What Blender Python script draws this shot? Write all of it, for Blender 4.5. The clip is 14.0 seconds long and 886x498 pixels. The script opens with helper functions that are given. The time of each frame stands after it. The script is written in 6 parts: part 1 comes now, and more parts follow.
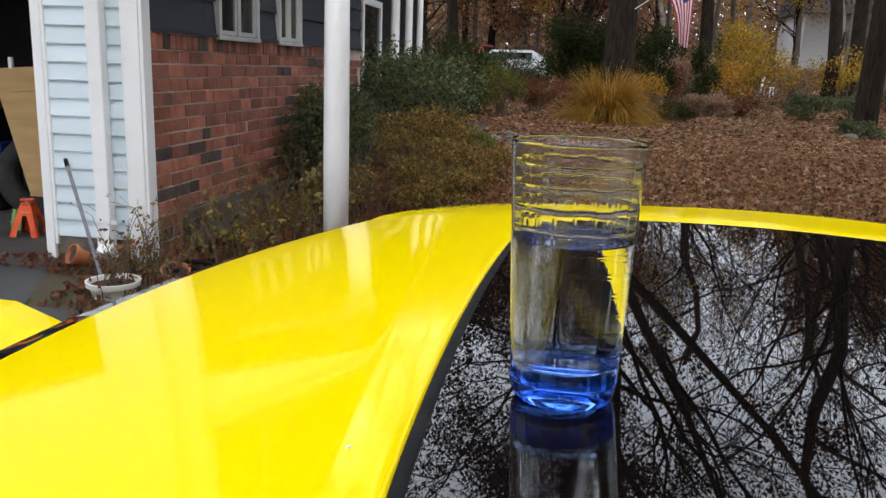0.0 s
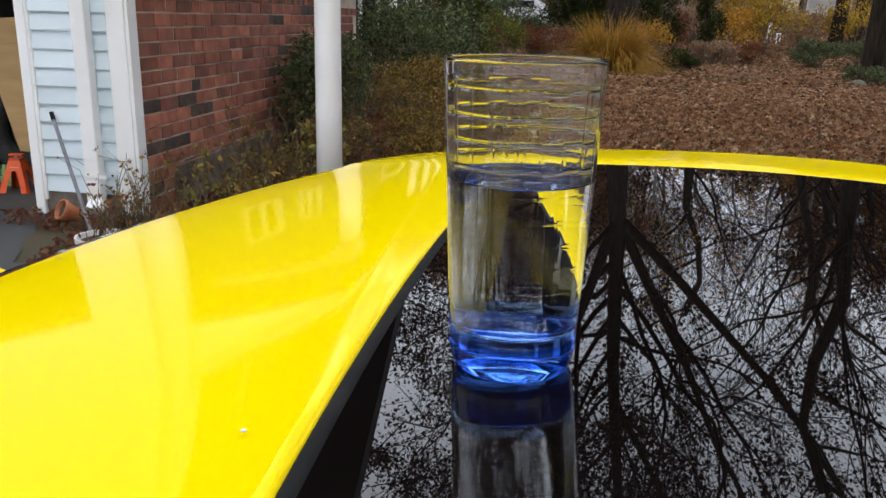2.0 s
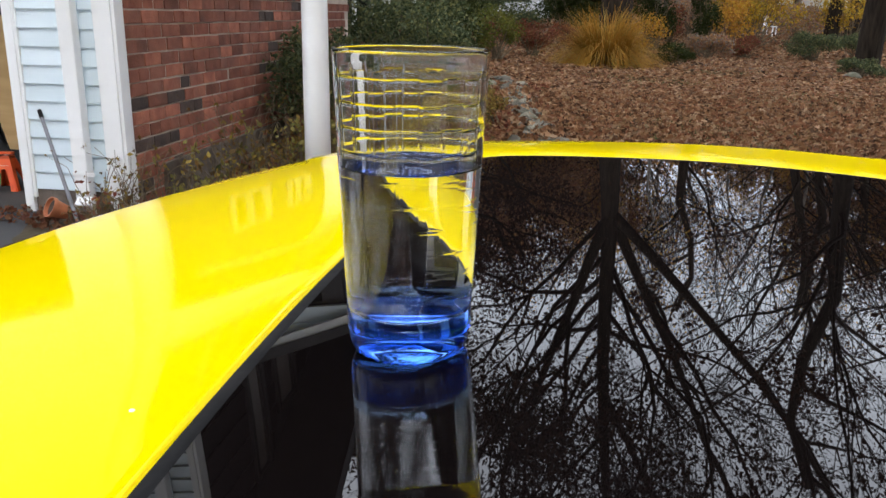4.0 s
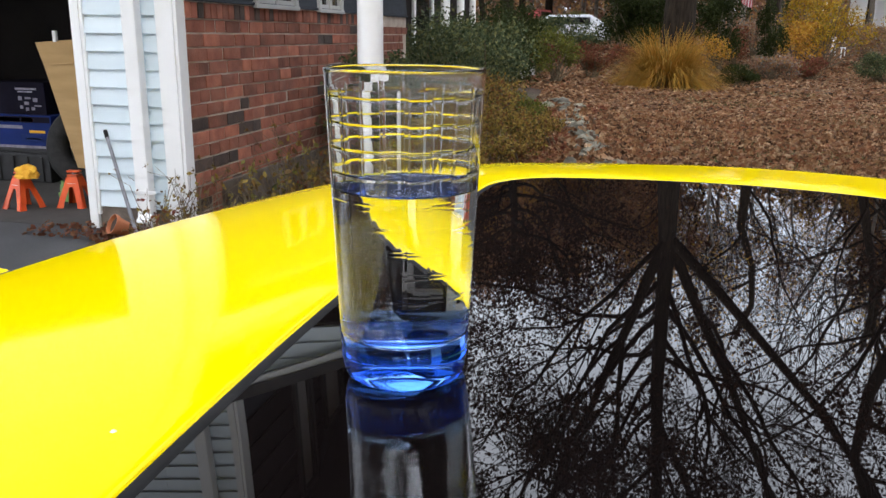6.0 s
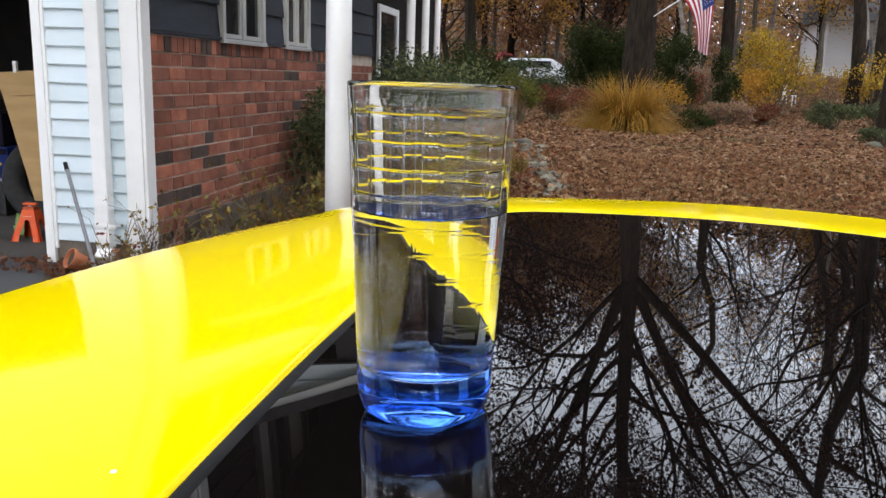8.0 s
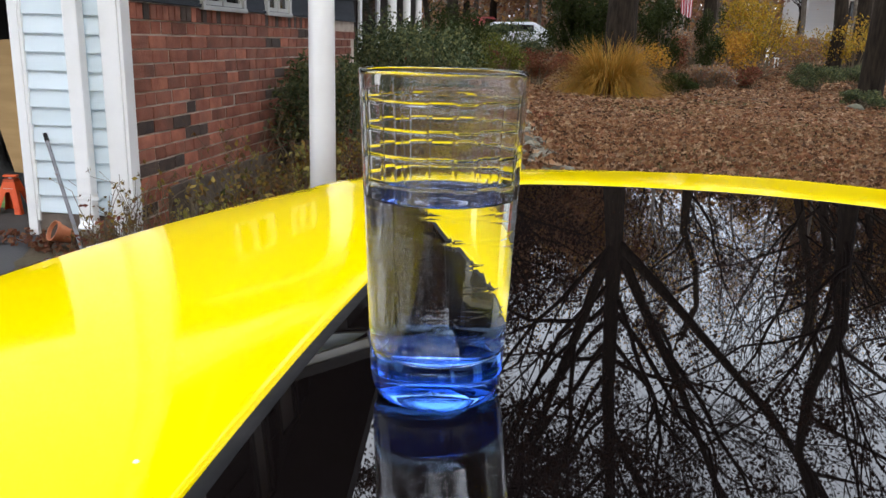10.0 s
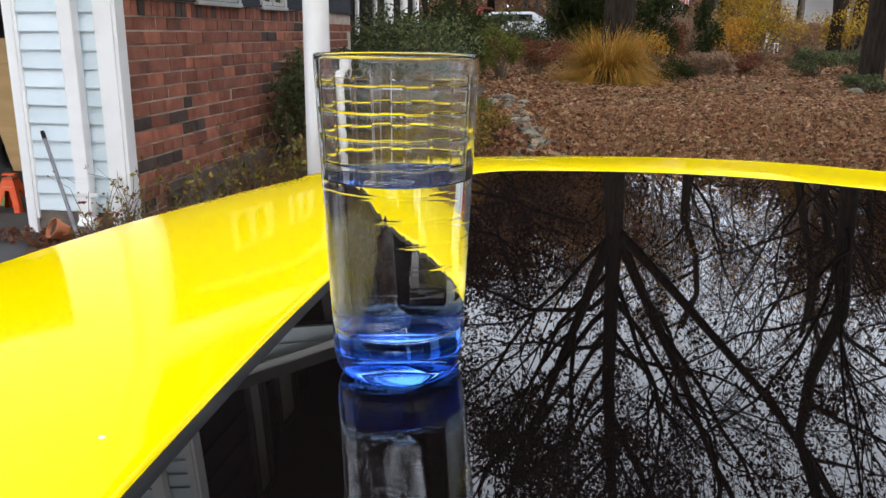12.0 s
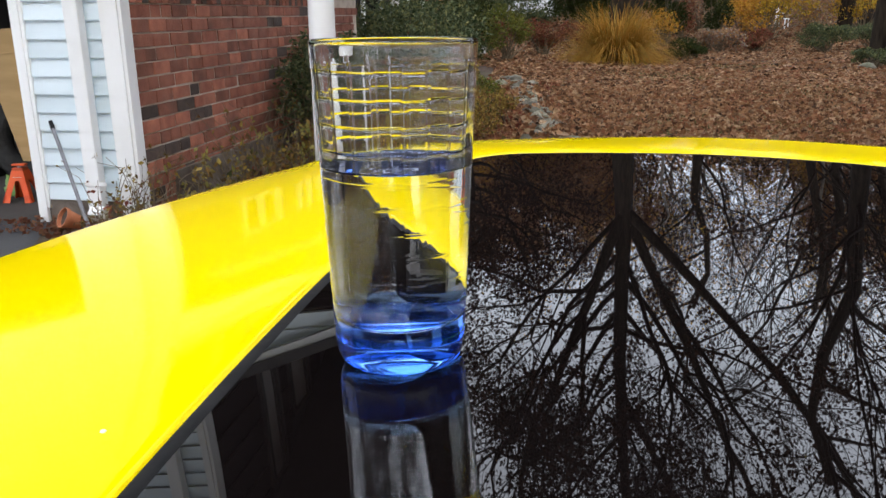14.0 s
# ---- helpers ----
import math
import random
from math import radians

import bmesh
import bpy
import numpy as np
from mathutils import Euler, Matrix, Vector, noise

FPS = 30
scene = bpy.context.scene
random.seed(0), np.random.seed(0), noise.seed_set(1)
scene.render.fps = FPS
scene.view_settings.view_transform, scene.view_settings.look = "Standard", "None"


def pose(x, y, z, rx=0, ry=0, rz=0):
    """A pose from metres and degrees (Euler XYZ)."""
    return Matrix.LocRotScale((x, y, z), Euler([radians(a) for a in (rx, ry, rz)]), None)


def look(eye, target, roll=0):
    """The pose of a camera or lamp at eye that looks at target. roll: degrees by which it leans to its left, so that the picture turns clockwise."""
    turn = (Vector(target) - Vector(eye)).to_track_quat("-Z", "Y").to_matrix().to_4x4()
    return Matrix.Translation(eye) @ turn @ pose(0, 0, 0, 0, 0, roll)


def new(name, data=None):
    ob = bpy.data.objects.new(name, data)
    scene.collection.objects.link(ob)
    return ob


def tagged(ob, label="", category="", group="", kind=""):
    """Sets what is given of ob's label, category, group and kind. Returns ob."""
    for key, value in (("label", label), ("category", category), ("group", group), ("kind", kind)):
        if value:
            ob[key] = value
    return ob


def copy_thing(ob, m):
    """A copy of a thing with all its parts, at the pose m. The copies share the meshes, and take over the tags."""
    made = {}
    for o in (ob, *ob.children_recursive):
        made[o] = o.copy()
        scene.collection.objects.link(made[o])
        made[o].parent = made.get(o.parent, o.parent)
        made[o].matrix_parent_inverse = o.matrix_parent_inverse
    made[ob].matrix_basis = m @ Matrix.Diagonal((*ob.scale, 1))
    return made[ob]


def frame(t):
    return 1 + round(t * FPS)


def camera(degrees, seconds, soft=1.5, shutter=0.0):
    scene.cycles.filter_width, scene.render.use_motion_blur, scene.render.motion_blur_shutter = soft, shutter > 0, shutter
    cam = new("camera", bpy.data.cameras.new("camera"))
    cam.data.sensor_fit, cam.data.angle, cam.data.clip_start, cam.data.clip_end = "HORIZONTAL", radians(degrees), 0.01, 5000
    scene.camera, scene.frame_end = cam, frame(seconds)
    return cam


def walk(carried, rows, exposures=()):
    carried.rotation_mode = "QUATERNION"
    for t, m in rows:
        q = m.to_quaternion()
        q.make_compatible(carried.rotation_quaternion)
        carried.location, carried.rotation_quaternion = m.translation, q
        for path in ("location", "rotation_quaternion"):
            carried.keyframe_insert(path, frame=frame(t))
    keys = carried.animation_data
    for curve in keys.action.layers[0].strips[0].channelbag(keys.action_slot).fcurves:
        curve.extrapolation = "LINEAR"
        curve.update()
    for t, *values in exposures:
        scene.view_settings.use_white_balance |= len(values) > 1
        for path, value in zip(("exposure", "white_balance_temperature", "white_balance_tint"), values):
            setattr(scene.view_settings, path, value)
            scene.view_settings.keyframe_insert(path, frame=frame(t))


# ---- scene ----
cam = camera(57.7, 14.0)
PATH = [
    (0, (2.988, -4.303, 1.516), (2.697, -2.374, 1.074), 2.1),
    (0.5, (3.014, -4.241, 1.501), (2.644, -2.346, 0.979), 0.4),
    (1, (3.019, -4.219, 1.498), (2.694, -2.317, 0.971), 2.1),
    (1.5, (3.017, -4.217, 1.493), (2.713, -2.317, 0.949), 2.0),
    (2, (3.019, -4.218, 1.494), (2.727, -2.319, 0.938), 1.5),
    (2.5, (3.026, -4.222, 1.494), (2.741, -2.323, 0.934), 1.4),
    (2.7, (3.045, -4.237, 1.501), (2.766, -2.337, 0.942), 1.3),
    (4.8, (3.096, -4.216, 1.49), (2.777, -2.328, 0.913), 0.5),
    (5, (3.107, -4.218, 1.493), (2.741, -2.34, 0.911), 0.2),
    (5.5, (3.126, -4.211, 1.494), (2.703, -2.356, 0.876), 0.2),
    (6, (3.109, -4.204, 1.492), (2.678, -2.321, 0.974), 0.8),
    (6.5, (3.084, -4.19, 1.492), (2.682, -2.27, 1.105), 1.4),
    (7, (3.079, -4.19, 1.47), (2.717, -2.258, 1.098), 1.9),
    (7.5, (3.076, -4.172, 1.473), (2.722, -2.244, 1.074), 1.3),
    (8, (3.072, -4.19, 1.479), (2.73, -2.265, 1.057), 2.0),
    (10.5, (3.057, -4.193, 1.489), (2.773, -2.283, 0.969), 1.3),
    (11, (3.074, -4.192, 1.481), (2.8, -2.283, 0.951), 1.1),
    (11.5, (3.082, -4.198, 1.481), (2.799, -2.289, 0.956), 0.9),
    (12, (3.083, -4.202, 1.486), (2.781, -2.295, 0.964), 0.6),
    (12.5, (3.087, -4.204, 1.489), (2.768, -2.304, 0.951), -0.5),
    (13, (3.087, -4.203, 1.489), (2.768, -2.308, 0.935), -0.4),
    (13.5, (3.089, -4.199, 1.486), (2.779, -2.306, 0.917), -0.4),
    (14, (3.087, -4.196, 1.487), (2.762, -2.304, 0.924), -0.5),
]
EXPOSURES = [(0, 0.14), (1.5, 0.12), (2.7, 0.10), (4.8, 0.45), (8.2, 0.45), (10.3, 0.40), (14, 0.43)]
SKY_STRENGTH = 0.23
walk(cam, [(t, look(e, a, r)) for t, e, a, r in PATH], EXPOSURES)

# ---- light ----
world = bpy.data.worlds.new("overcast_sky")
scene.world = world
world.use_nodes = True
wn, wl = world.node_tree.nodes, world.node_tree.links
wn.clear()
sky = wn.new("ShaderNodeTexSky")
sky.sky_type, sky.sun_disc = "NISHITA", False
sky.sun_elevation, sky.sun_rotation = radians(38), radians(150)
sky.air_density, sky.dust_density, sky.ozone_density = 1.0, 4.0, 1.0
cloud = wn.new("ShaderNodeTexNoise")
cloud.inputs["Scale"].default_value = 2.2
cloud.inputs["Detail"].default_value = 5.0
cloud_ramp = wn.new("ShaderNodeValToRGB")
cloud_ramp.color_ramp.elements[0].position, cloud_ramp.color_ramp.elements[0].color = 0.3, (6.6, 7.15, 8.3, 1)
cloud_ramp.color_ramp.elements[1].position, cloud_ramp.color_ramp.elements[1].color = 0.75, (14.2, 15.0, 16.6, 1)
cover = wn.new("ShaderNodeMixRGB")
cover.inputs[0].default_value = 0.85
w_bg, w_out = wn.new("ShaderNodeBackground"), wn.new("ShaderNodeOutputWorld")
w_bg.inputs["Strength"].default_value = SKY_STRENGTH
wl.new(cloud.outputs["Fac"], cloud_ramp.inputs[0])
wl.new(sky.outputs[0], cover.inputs[1])
wl.new(cloud_ramp.outputs[0], cover.inputs[2])
wl.new(cover.outputs[0], w_bg.inputs["Color"])
wl.new(w_bg.outputs[0], w_out.inputs[0])

sun = new("sun", bpy.data.lights.new("sun", "SUN"))
sun.data.energy, sun.data.angle, sun.data.color = 0.6, radians(25), (1.0, 0.96, 0.9)
sun.matrix_world = look((6, -14, 14), (3, 0, 0))

# ---- materials ----
MATS = {}


def material(name, c1, c2=None, scale=8.0, rough=0.6, bump=0.0, bump_scale=60.0, metal=0.0, coat=0.0, spec=0.5,
             vary=0.0, island=0.0, stretch=(1, 1, 1), dirt=None, dirt_amount=0.0, trans=0.0, ior=1.5, translucent=0.0):
    """A surface with two scales of variation: c1 to c2 by a broad noise, plus grain; vary/island: brightness by object or piece."""
    m = bpy.data.materials.new(name)
    m.use_nodes = True
    n, l = m.node_tree.nodes, m.node_tree.links
    b = n["Principled BSDF"]
    tc, mp = n.new("ShaderNodeTexCoord"), n.new("ShaderNodeMapping")
    mp.inputs["Scale"].default_value = stretch
    oi = n.new("ShaderNodeObjectInfo")
    shift = n.new("ShaderNodeVectorMath")
    shift.operation = "MULTIPLY_ADD"
    shift.inputs[1].default_value = (13.7, 7.3, 5.1)
    l.new(oi.outputs["Random"], shift.inputs[0])
    l.new(tc.outputs["Object"], shift.inputs[2])
    l.new(shift.outputs[0], mp.inputs[0])
    n1, n2 = n.new("ShaderNodeTexNoise"), n.new("ShaderNodeTexNoise")
    n1.inputs["Scale"].default_value, n1.inputs["Detail"].default_value = scale, 4
    n2.inputs["Scale"].default_value, n2.inputs["Detail"].default_value = bump_scale, 3
    l.new(mp.outputs[0], n1.inputs["Vector"])
    l.new(mp.outputs[0], n2.inputs["Vector"])
    ramp = n.new("ShaderNodeValToRGB")
    ramp.color_ramp.elements[0].position, ramp.color_ramp.elements[1].position = 0.32, 0.68
    ramp.color_ramp.elements[0].color = (*c1, 1)
    ramp.color_ramp.elements[1].color = (*(c2 or c1), 1)
    l.new(n1.outputs["Fac"], ramp.inputs[0])
    col = ramp.outputs[0]
    if dirt:
        mix = n.new("ShaderNodeMixRGB")
        dr = n.new("ShaderNodeValToRGB")
        n3 = n.new("ShaderNodeTexNoise")
        n3.inputs["Scale"].default_value, n3.inputs["Detail"].default_value = scale * 0.37, 6
        l.new(mp.outputs[0], n3.inputs["Vector"])
        dr.color_ramp.elements[0].position, dr.color_ramp.elements[1].position = 0.5, 0.72
        dr.color_ramp.elements[1].color = (dirt_amount,) * 3 + (1,)
        l.new(n3.outputs["Fac"], dr.inputs[0])
        l.new(dr.outputs[0], mix.inputs[0])
        l.new(col, mix.inputs[1])
        mix.inputs[2].default_value = (*dirt, 1)
        col = mix.outputs[0]
    if vary or island:
        hsv = n.new("ShaderNodeHueSaturation")
        geo = n.new("ShaderNodeNewGeometry")
        src = oi.outputs["Random"] if vary else geo.outputs["Random Per Island"]
        amount = vary or island
        mr = n.new("ShaderNodeMapRange")
        mr.inputs["To Min"].default_value, mr.inputs["To Max"].default_value = 1 - amount, 1 + amount
        l.new(src, mr.inputs["Value"])
        l.new(mr.outputs[0], hsv.inputs["Value"])
        l.new(col, hsv.inputs["Color"])
        col = hsv.outputs[0]
    l.new(col, b.inputs["Base Color"])
    rr = n.new("ShaderNodeMapRange")
    rr.inputs["To Min"].default_value, rr.inputs["To Max"].default_value = max(0, rough - 0.08), min(1, rough + 0.08)
    l.new(n2.outputs["Fac"], rr.inputs["Value"])
    l.new(rr.outputs[0], b.inputs["Roughness"])
    if rough < 0.1:
        l.remove(b.inputs["Roughness"].links[0])
        b.inputs["Roughness"].default_value = rough
    b.inputs["Metallic"].default_value = metal
    b.inputs["Coat Weight"].default_value = coat
    b.inputs["Coat Roughness"].default_value = 0.02
    b.inputs["Specular IOR Level"].default_value = spec
    b.inputs["Transmission Weight"].default_value = trans
    b.inputs["IOR"].default_value = ior
    if bump:
        bp = n.new("ShaderNodeBump")
        bp.inputs["Strength"].default_value, bp.inputs["Distance"].default_value = bump, 0.01
        l.new(n2.outputs["Fac"], bp.inputs["Height"])
        l.new(bp.outputs[0], b.inputs["Normal"])
    if translucent:
        tr, ms = n.new("ShaderNodeBsdfTranslucent"), n.new("ShaderNodeMixShader")
        ms.inputs[0].default_value = translucent
        l.new(col, tr.inputs["Color"])
        l.new(b.outputs[0], ms.inputs[1])
        l.new(tr.outputs[0], ms.inputs[2])
        l.new(ms.outputs[0], n["Material Output"].inputs["Surface"])
    MATS[name] = m
    return m


def leaf_material(name, colours, gloss=0.5):
    """Leaves: each piece takes a colour of its own from the ramp."""
    m = bpy.data.materials.new(name)
    m.use_nodes = True
    n, l = m.node_tree.nodes, m.node_tree.links
    b = n["Principled BSDF"]
    geo, ramp = n.new("ShaderNodeNewGeometry"), n.new("ShaderNodeValToRGB")
    ramp.color_ramp.interpolation = "LINEAR"
    e = ramp.color_ramp.elements
    e[0].color, e[1].color = (*colours[0], 1), (*colours[-1], 1)
    for i, c in enumerate(colours[1:-1]):
        k = e.new((i + 1) / (len(colours) - 1))
        k.color = (*c, 1)
    l.new(geo.outputs["Random Per Island"], ramp.inputs[0])
    l.new(ramp.outputs[0], b.inputs["Base Color"])
    b.inputs["Roughness"].default_value = gloss
    b.inputs["Specular IOR Level"].default_value = 0.12
    tr, ms = n.new("ShaderNodeBsdfTranslucent"), n.new("ShaderNodeMixShader")
    ms.inputs[0].default_value = 0.35
    l.new(ramp.outputs[0], tr.inputs["Color"])
    l.new(b.outputs[0], ms.inputs[1])
    l.new(tr.outputs[0], ms.inputs[2])
    l.new(ms.outputs[0], n["Material Output"].inputs["Surface"])
    MATS[name] = m
    return m


yellow_paint = material("yellow_car_paint", (0.95, 0.71, 0.0), (0.96, 0.72, 0.001), 3, 0.065, metal=0.12, coat=0.11, spec=0.1)
yellow_paint.node_tree.nodes["Principled BSDF"].inputs["Specular Tint"].default_value = (1.0, 0.80, 0.10, 1)
yellow_paint.node_tree.nodes["Principled BSDF"].inputs["Coat IOR"].default_value = 1.44
yellow_paint.node_tree.nodes["Principled BSDF"].inputs["Coat Roughness"].default_value = 0.03
roof_glass_mat = material("black_roof_glass", (0.0034, 0.0024, 0.0023), (0.0042, 0.0031, 0.003), 3, 0.01, spec=0.5, ior=1.43)
rubber = material("black_rubber", (0.011, 0.011, 0.011), (0.019, 0.018, 0.018), 30, 0.8, bump=0.15, spec=0.08)
car_glass = material("tinted_car_glass", (0.006, 0.007, 0.008), None, 3, 0.03, ior=1.6)
black_plastic = material("black_plastic", (0.01, 0.01, 0.011), (0.02, 0.02, 0.02), 20, 0.5, bump=0.1)
steel = material("grey_metal", (0.35, 0.36, 0.38), (0.5, 0.5, 0.52), 10, 0.35, metal=0.9)
alloy = material("silver_alloy", (0.55, 0.55, 0.57), (0.62, 0.62, 0.64), 10, 0.3, metal=1.0)
tyre_mat = material("tyre_rubber", (0.012, 0.012, 0.012), (0.025, 0.025, 0.025), 20, 0.8, bump=0.4)
lamp_lens = material("headlamp_lens", (0.6, 0.62, 0.64), None, 5, 0.08, metal=0.6)
vinyl = material("pale_blue_vinyl", (0.69, 0.795, 0.85), (0.73, 0.83, 0.88), 1.5, 0.42, bump=0.12, bump_scale=25, stretch=(0.4, 1, 6), dirt=(0.45, 0.55, 0.58), dirt_amount=0.35, vary=0.03)
white_trim = material("white_trim", (0.87, 0.88, 0.88), (0.91, 0.92, 0.92), 3, 0.4, bump=0.08, dirt=(0.55, 0.55, 0.5), dirt_amount=0.4)
# lower window frames take a greyer white than the other trim
window_trim = material("greyed_window_paint", (0.44, 0.45, 0.44), (0.52, 0.53, 0.51), 4, 0.5, bump=0.08, dirt=(0.3, 0.3, 0.27), dirt_amount=0.4)
column_white = material("white_column_paint", (0.89, 0.89, 0.88), (0.93, 0.93, 0.92), 3, 0.35, bump=0.06, dirt=(0.66, 0.66, 0.62), dirt_amount=0.3)
# brown of the upper shingles; on the porch wall it carries the shade
brown_shingle = material("brown_shingle_and_porch_shade", (0.010, 0.007, 0.006), (0.017, 0.012, 0.010), 5, 0.9, bump=0.35, bump_scale=40, stretch=(1, 1, 8), vary=0.12, spec=0.2)
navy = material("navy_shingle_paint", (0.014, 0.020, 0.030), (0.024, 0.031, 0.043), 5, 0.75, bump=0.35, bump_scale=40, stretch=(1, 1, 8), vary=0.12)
brick_mat = material("red_brick", (0.215, 0.066, 0.039), (0.39, 0.145, 0.088), 9, 0.85, bump=0.8, bump_scale=70, dirt=(0.13, 0.072, 0.053), dirt_amount=0.6, vary=0.40)
brick_dark = material("dark_burnt_brick", (0.042, 0.028, 0.023), (0.085, 0.056, 0.044), 14, 0.8, bump=0.6, bump_scale=90, vary=0.25)
mortar = material("grey_mortar", (0.36, 0.28, 0.22), (0.62, 0.54, 0.46), 5, 0.95, bump=0.6, bump_scale=120)
concrete = material("worn_concrete", (0.24, 0.23, 0.21), (0.34, 0.33, 0.31), 4, 0.9, bump=0.4, dirt=(0.14, 0.12, 0.1), dirt_amount=0.6)
parging = material("dark_parging", (0.09, 0.07, 0.055), (0.21, 0.175, 0.145), 7, 0.9, bump=0.7, dirt=(0.06, 0.038, 0.027), dirt_amount=0.9)
asphalt = material("dark_asphalt", (0.04, 0.04, 0.043), (0.06, 0.06, 0.063), 2.5, 0.9, bump=0.7, bump_scale=160, dirt=(0.09, 0.085, 0.08), dirt_amount=0.5)
soil = material("leafy_soil", (0.03, 0.018, 0.012), (0.07, 0.042, 0.027), 1.6, 0.95, bump=0.8, bump_scale=30, dirt=(0.09, 0.10, 0.035), dirt_amount=0.55)
# garage walls: the shade inside is put into this very dark colour
dark_wall = material("shade_dark_garage_wall", (0.02, 0.018, 0.017), (0.035, 0.03, 0.028), 3, 0.9, bump=0.2)
window_glass = material("window_glass", (0.012, 0.013, 0.015), (0.03, 0.03, 0.032), 2, 0.03, ior=1.5)
shingle_mat = material("grey_roof_shingle", (0.045, 0.045, 0.048), (0.08, 0.078, 0.075), 9, 0.95, bump=0.6, bump_scale=60)
cardboard = material("tan_cardboard", (0.41, 0.265, 0.11), (0.49, 0.325, 0.145), 3, 0.8, bump=0.15, bump_scale=30, stretch=(1, 1, 6), dirt=(0.36, 0.23, 0.12), dirt_amount=0.4)
orange_paint = material("orange_steel_paint", (0.75, 0.09, 0.02), (0.8, 0.13, 0.03), 12, 0.45, bump=0.15, dirt=(0.15, 0.05, 0.03), dirt_amount=0.5)
blue_plastic = material("blue_plastic", (0.008, 0.02, 0.09), (0.012, 0.028, 0.13), 6, 0.7, spec=0.2)
yellow_cloth = material("yellow_orange_cloth", (0.75, 0.36, 0.03), (0.85, 0.5, 0.05), 20, 0.9, bump=0.5)
pale_blind = material("drawn_grey_blind", (0.30, 0.295, 0.28), (0.38, 0.37, 0.35), 4, 0.8, bump=0.1)
# dark trim; on the porch soffit and beam it stands for shade
dim_trim = material("dark_trim_with_porch_shade", (0.035, 0.033, 0.032), (0.05, 0.047, 0.045), 6, 0.6, bump=0.1)
# white print and carton colours, lowered to carry the shade inside the garage
print_grey = material("dimmed_white_print", (0.16, 0.15, 0.2), (0.28, 0.27, 0.32), 30, 0.6)
box_black = material("printed_dark_carton", (0.006, 0.005, 0.012), (0.01, 0.009, 0.02), 6, 0.8, spec=0.15)
box_blue = material("printed_blue_carton", (0.008, 0.022, 0.12), (0.012, 0.03, 0.16), 6, 0.75, spec=0.2)
straw_mat = material("dead_straw", (0.12, 0.075, 0.045), (0.2, 0.13, 0.08), 20, 0.9)
green_plastic = material("green_plastic", (0.12, 0.25, 0.06), (0.2, 0.33, 0.1), 12, 0.5)
terracotta = material("terracotta", (0.42, 0.13, 0.055), (0.52, 0.19, 0.09), 10, 0.85, bump=0.3, dirt=(0.3, 0.16, 0.1), dirt_amount=0.5)
planter_white = material("cream_planter", (0.66, 0.66, 0.62), (0.75, 0.74, 0.7), 6, 0.5, dirt=(0.4, 0.38, 0.32), dirt_amount=0.5)
bark = material("grey_brown_bark", (0.012, 0.009, 0.007), (0.036, 0.027, 0.019), 5, 0.95, bump=1.0, bump_scale=22, stretch=(3, 3, 0.5), spec=0.1)
pale_bark = material("pale_birch_bark", (0.15, 0.125, 0.105), (0.30, 0.265, 0.225), 3, 0.9, bump=0.4, stretch=(1, 1, 3), dirt=(0.08, 0.07, 0.06), dirt_amount=0.8)
stone_mat = material("pale_field_stone", (0.075, 0.066, 0.048), (0.18, 0.16, 0.12), 9, 0.9, bump=0.8, bump_scale=40, vary=0.5, dirt=(0.12, 0.13, 0.07), dirt_amount=0.5)
flag_red = material("flag_red", (0.45, 0.03, 0.045), (0.5, 0.04, 0.06), 9, 0.8, bump=0.2, translucent=0.3)
flag_white = material("flag_white", (0.75, 0.74, 0.74), (0.8, 0.8, 0.8), 9, 0.8, bump=0.2, translucent=0.3)
flag_blue = material("flag_blue", (0.02, 0.035, 0.16), (0.03, 0.05, 0.2), 9, 0.8, bump=0.2, translucent=0.3)
white_paint = material("white_car_paint", (0.75, 0.76, 0.78), None, 3, 0.3, coat=0.8)
red_paint = material("dull_red_paint", (0.25, 0.04, 0.04), (0.3, 0.05, 0.05), 5, 0.5)
far_siding = material("far_white_siding", (0.8, 0.81, 0.82), (0.86, 0.86, 0.86), 2, 0.6, stretch=(0.3, 0.3, 8))

litter_leaf = leaf_material("fallen_oak_leaf", [(0.032, 0.017, 0.010), (0.22, 0.108, 0.05), (0.38, 0.215, 0.11), (0.085, 0.037, 0.02), (0.50, 0.34, 0.2), (0.21, 0.08, 0.04), (0.31, 0.155, 0.078), (0.05, 0.027, 0.017)], 0.5)
red_leaf = leaf_material("russet_leaf", [(0.11, 0.035, 0.025), (0.2, 0.055, 0.035), (0.14, 0.06, 0.03), (0.26, 0.1, 0.05), (0.09, 0.08, 0.03)], 0.6)
evergreen_leaf = leaf_material("dark_evergreen_leaf", [(0.016, 0.024, 0.006), (0.03, 0.041, 0.010), (0.05, 0.06, 0.015), (0.022, 0.031, 0.008)], 0.6)
shrub_leaf = leaf_material("grey_green_leaf", [(0.026, 0.042, 0.018), (0.06, 0.082, 0.037), (0.125, 0.15, 0.075), (0.04, 0.058, 0.024), (0.22, 0.215, 0.085), (0.03, 0.045, 0.02)], 0.45)
olive_leaf = leaf_material("olive_leaf", [(0.06, 0.085, 0.02), (0.12, 0.14, 0.03), (0.2, 0.19, 0.035), (0.07, 0.06, 0.02)], 0.55)
yellow_leaf = leaf_material("yellow_leaf", [(0.36, 0.21, 0.02), (0.52, 0.33, 0.03), (0.40, 0.2, 0.025), (0.2, 0.15, 0.025), (0.6, 0.42, 0.05), (0.14, 0.12, 0.02)], 0.6)
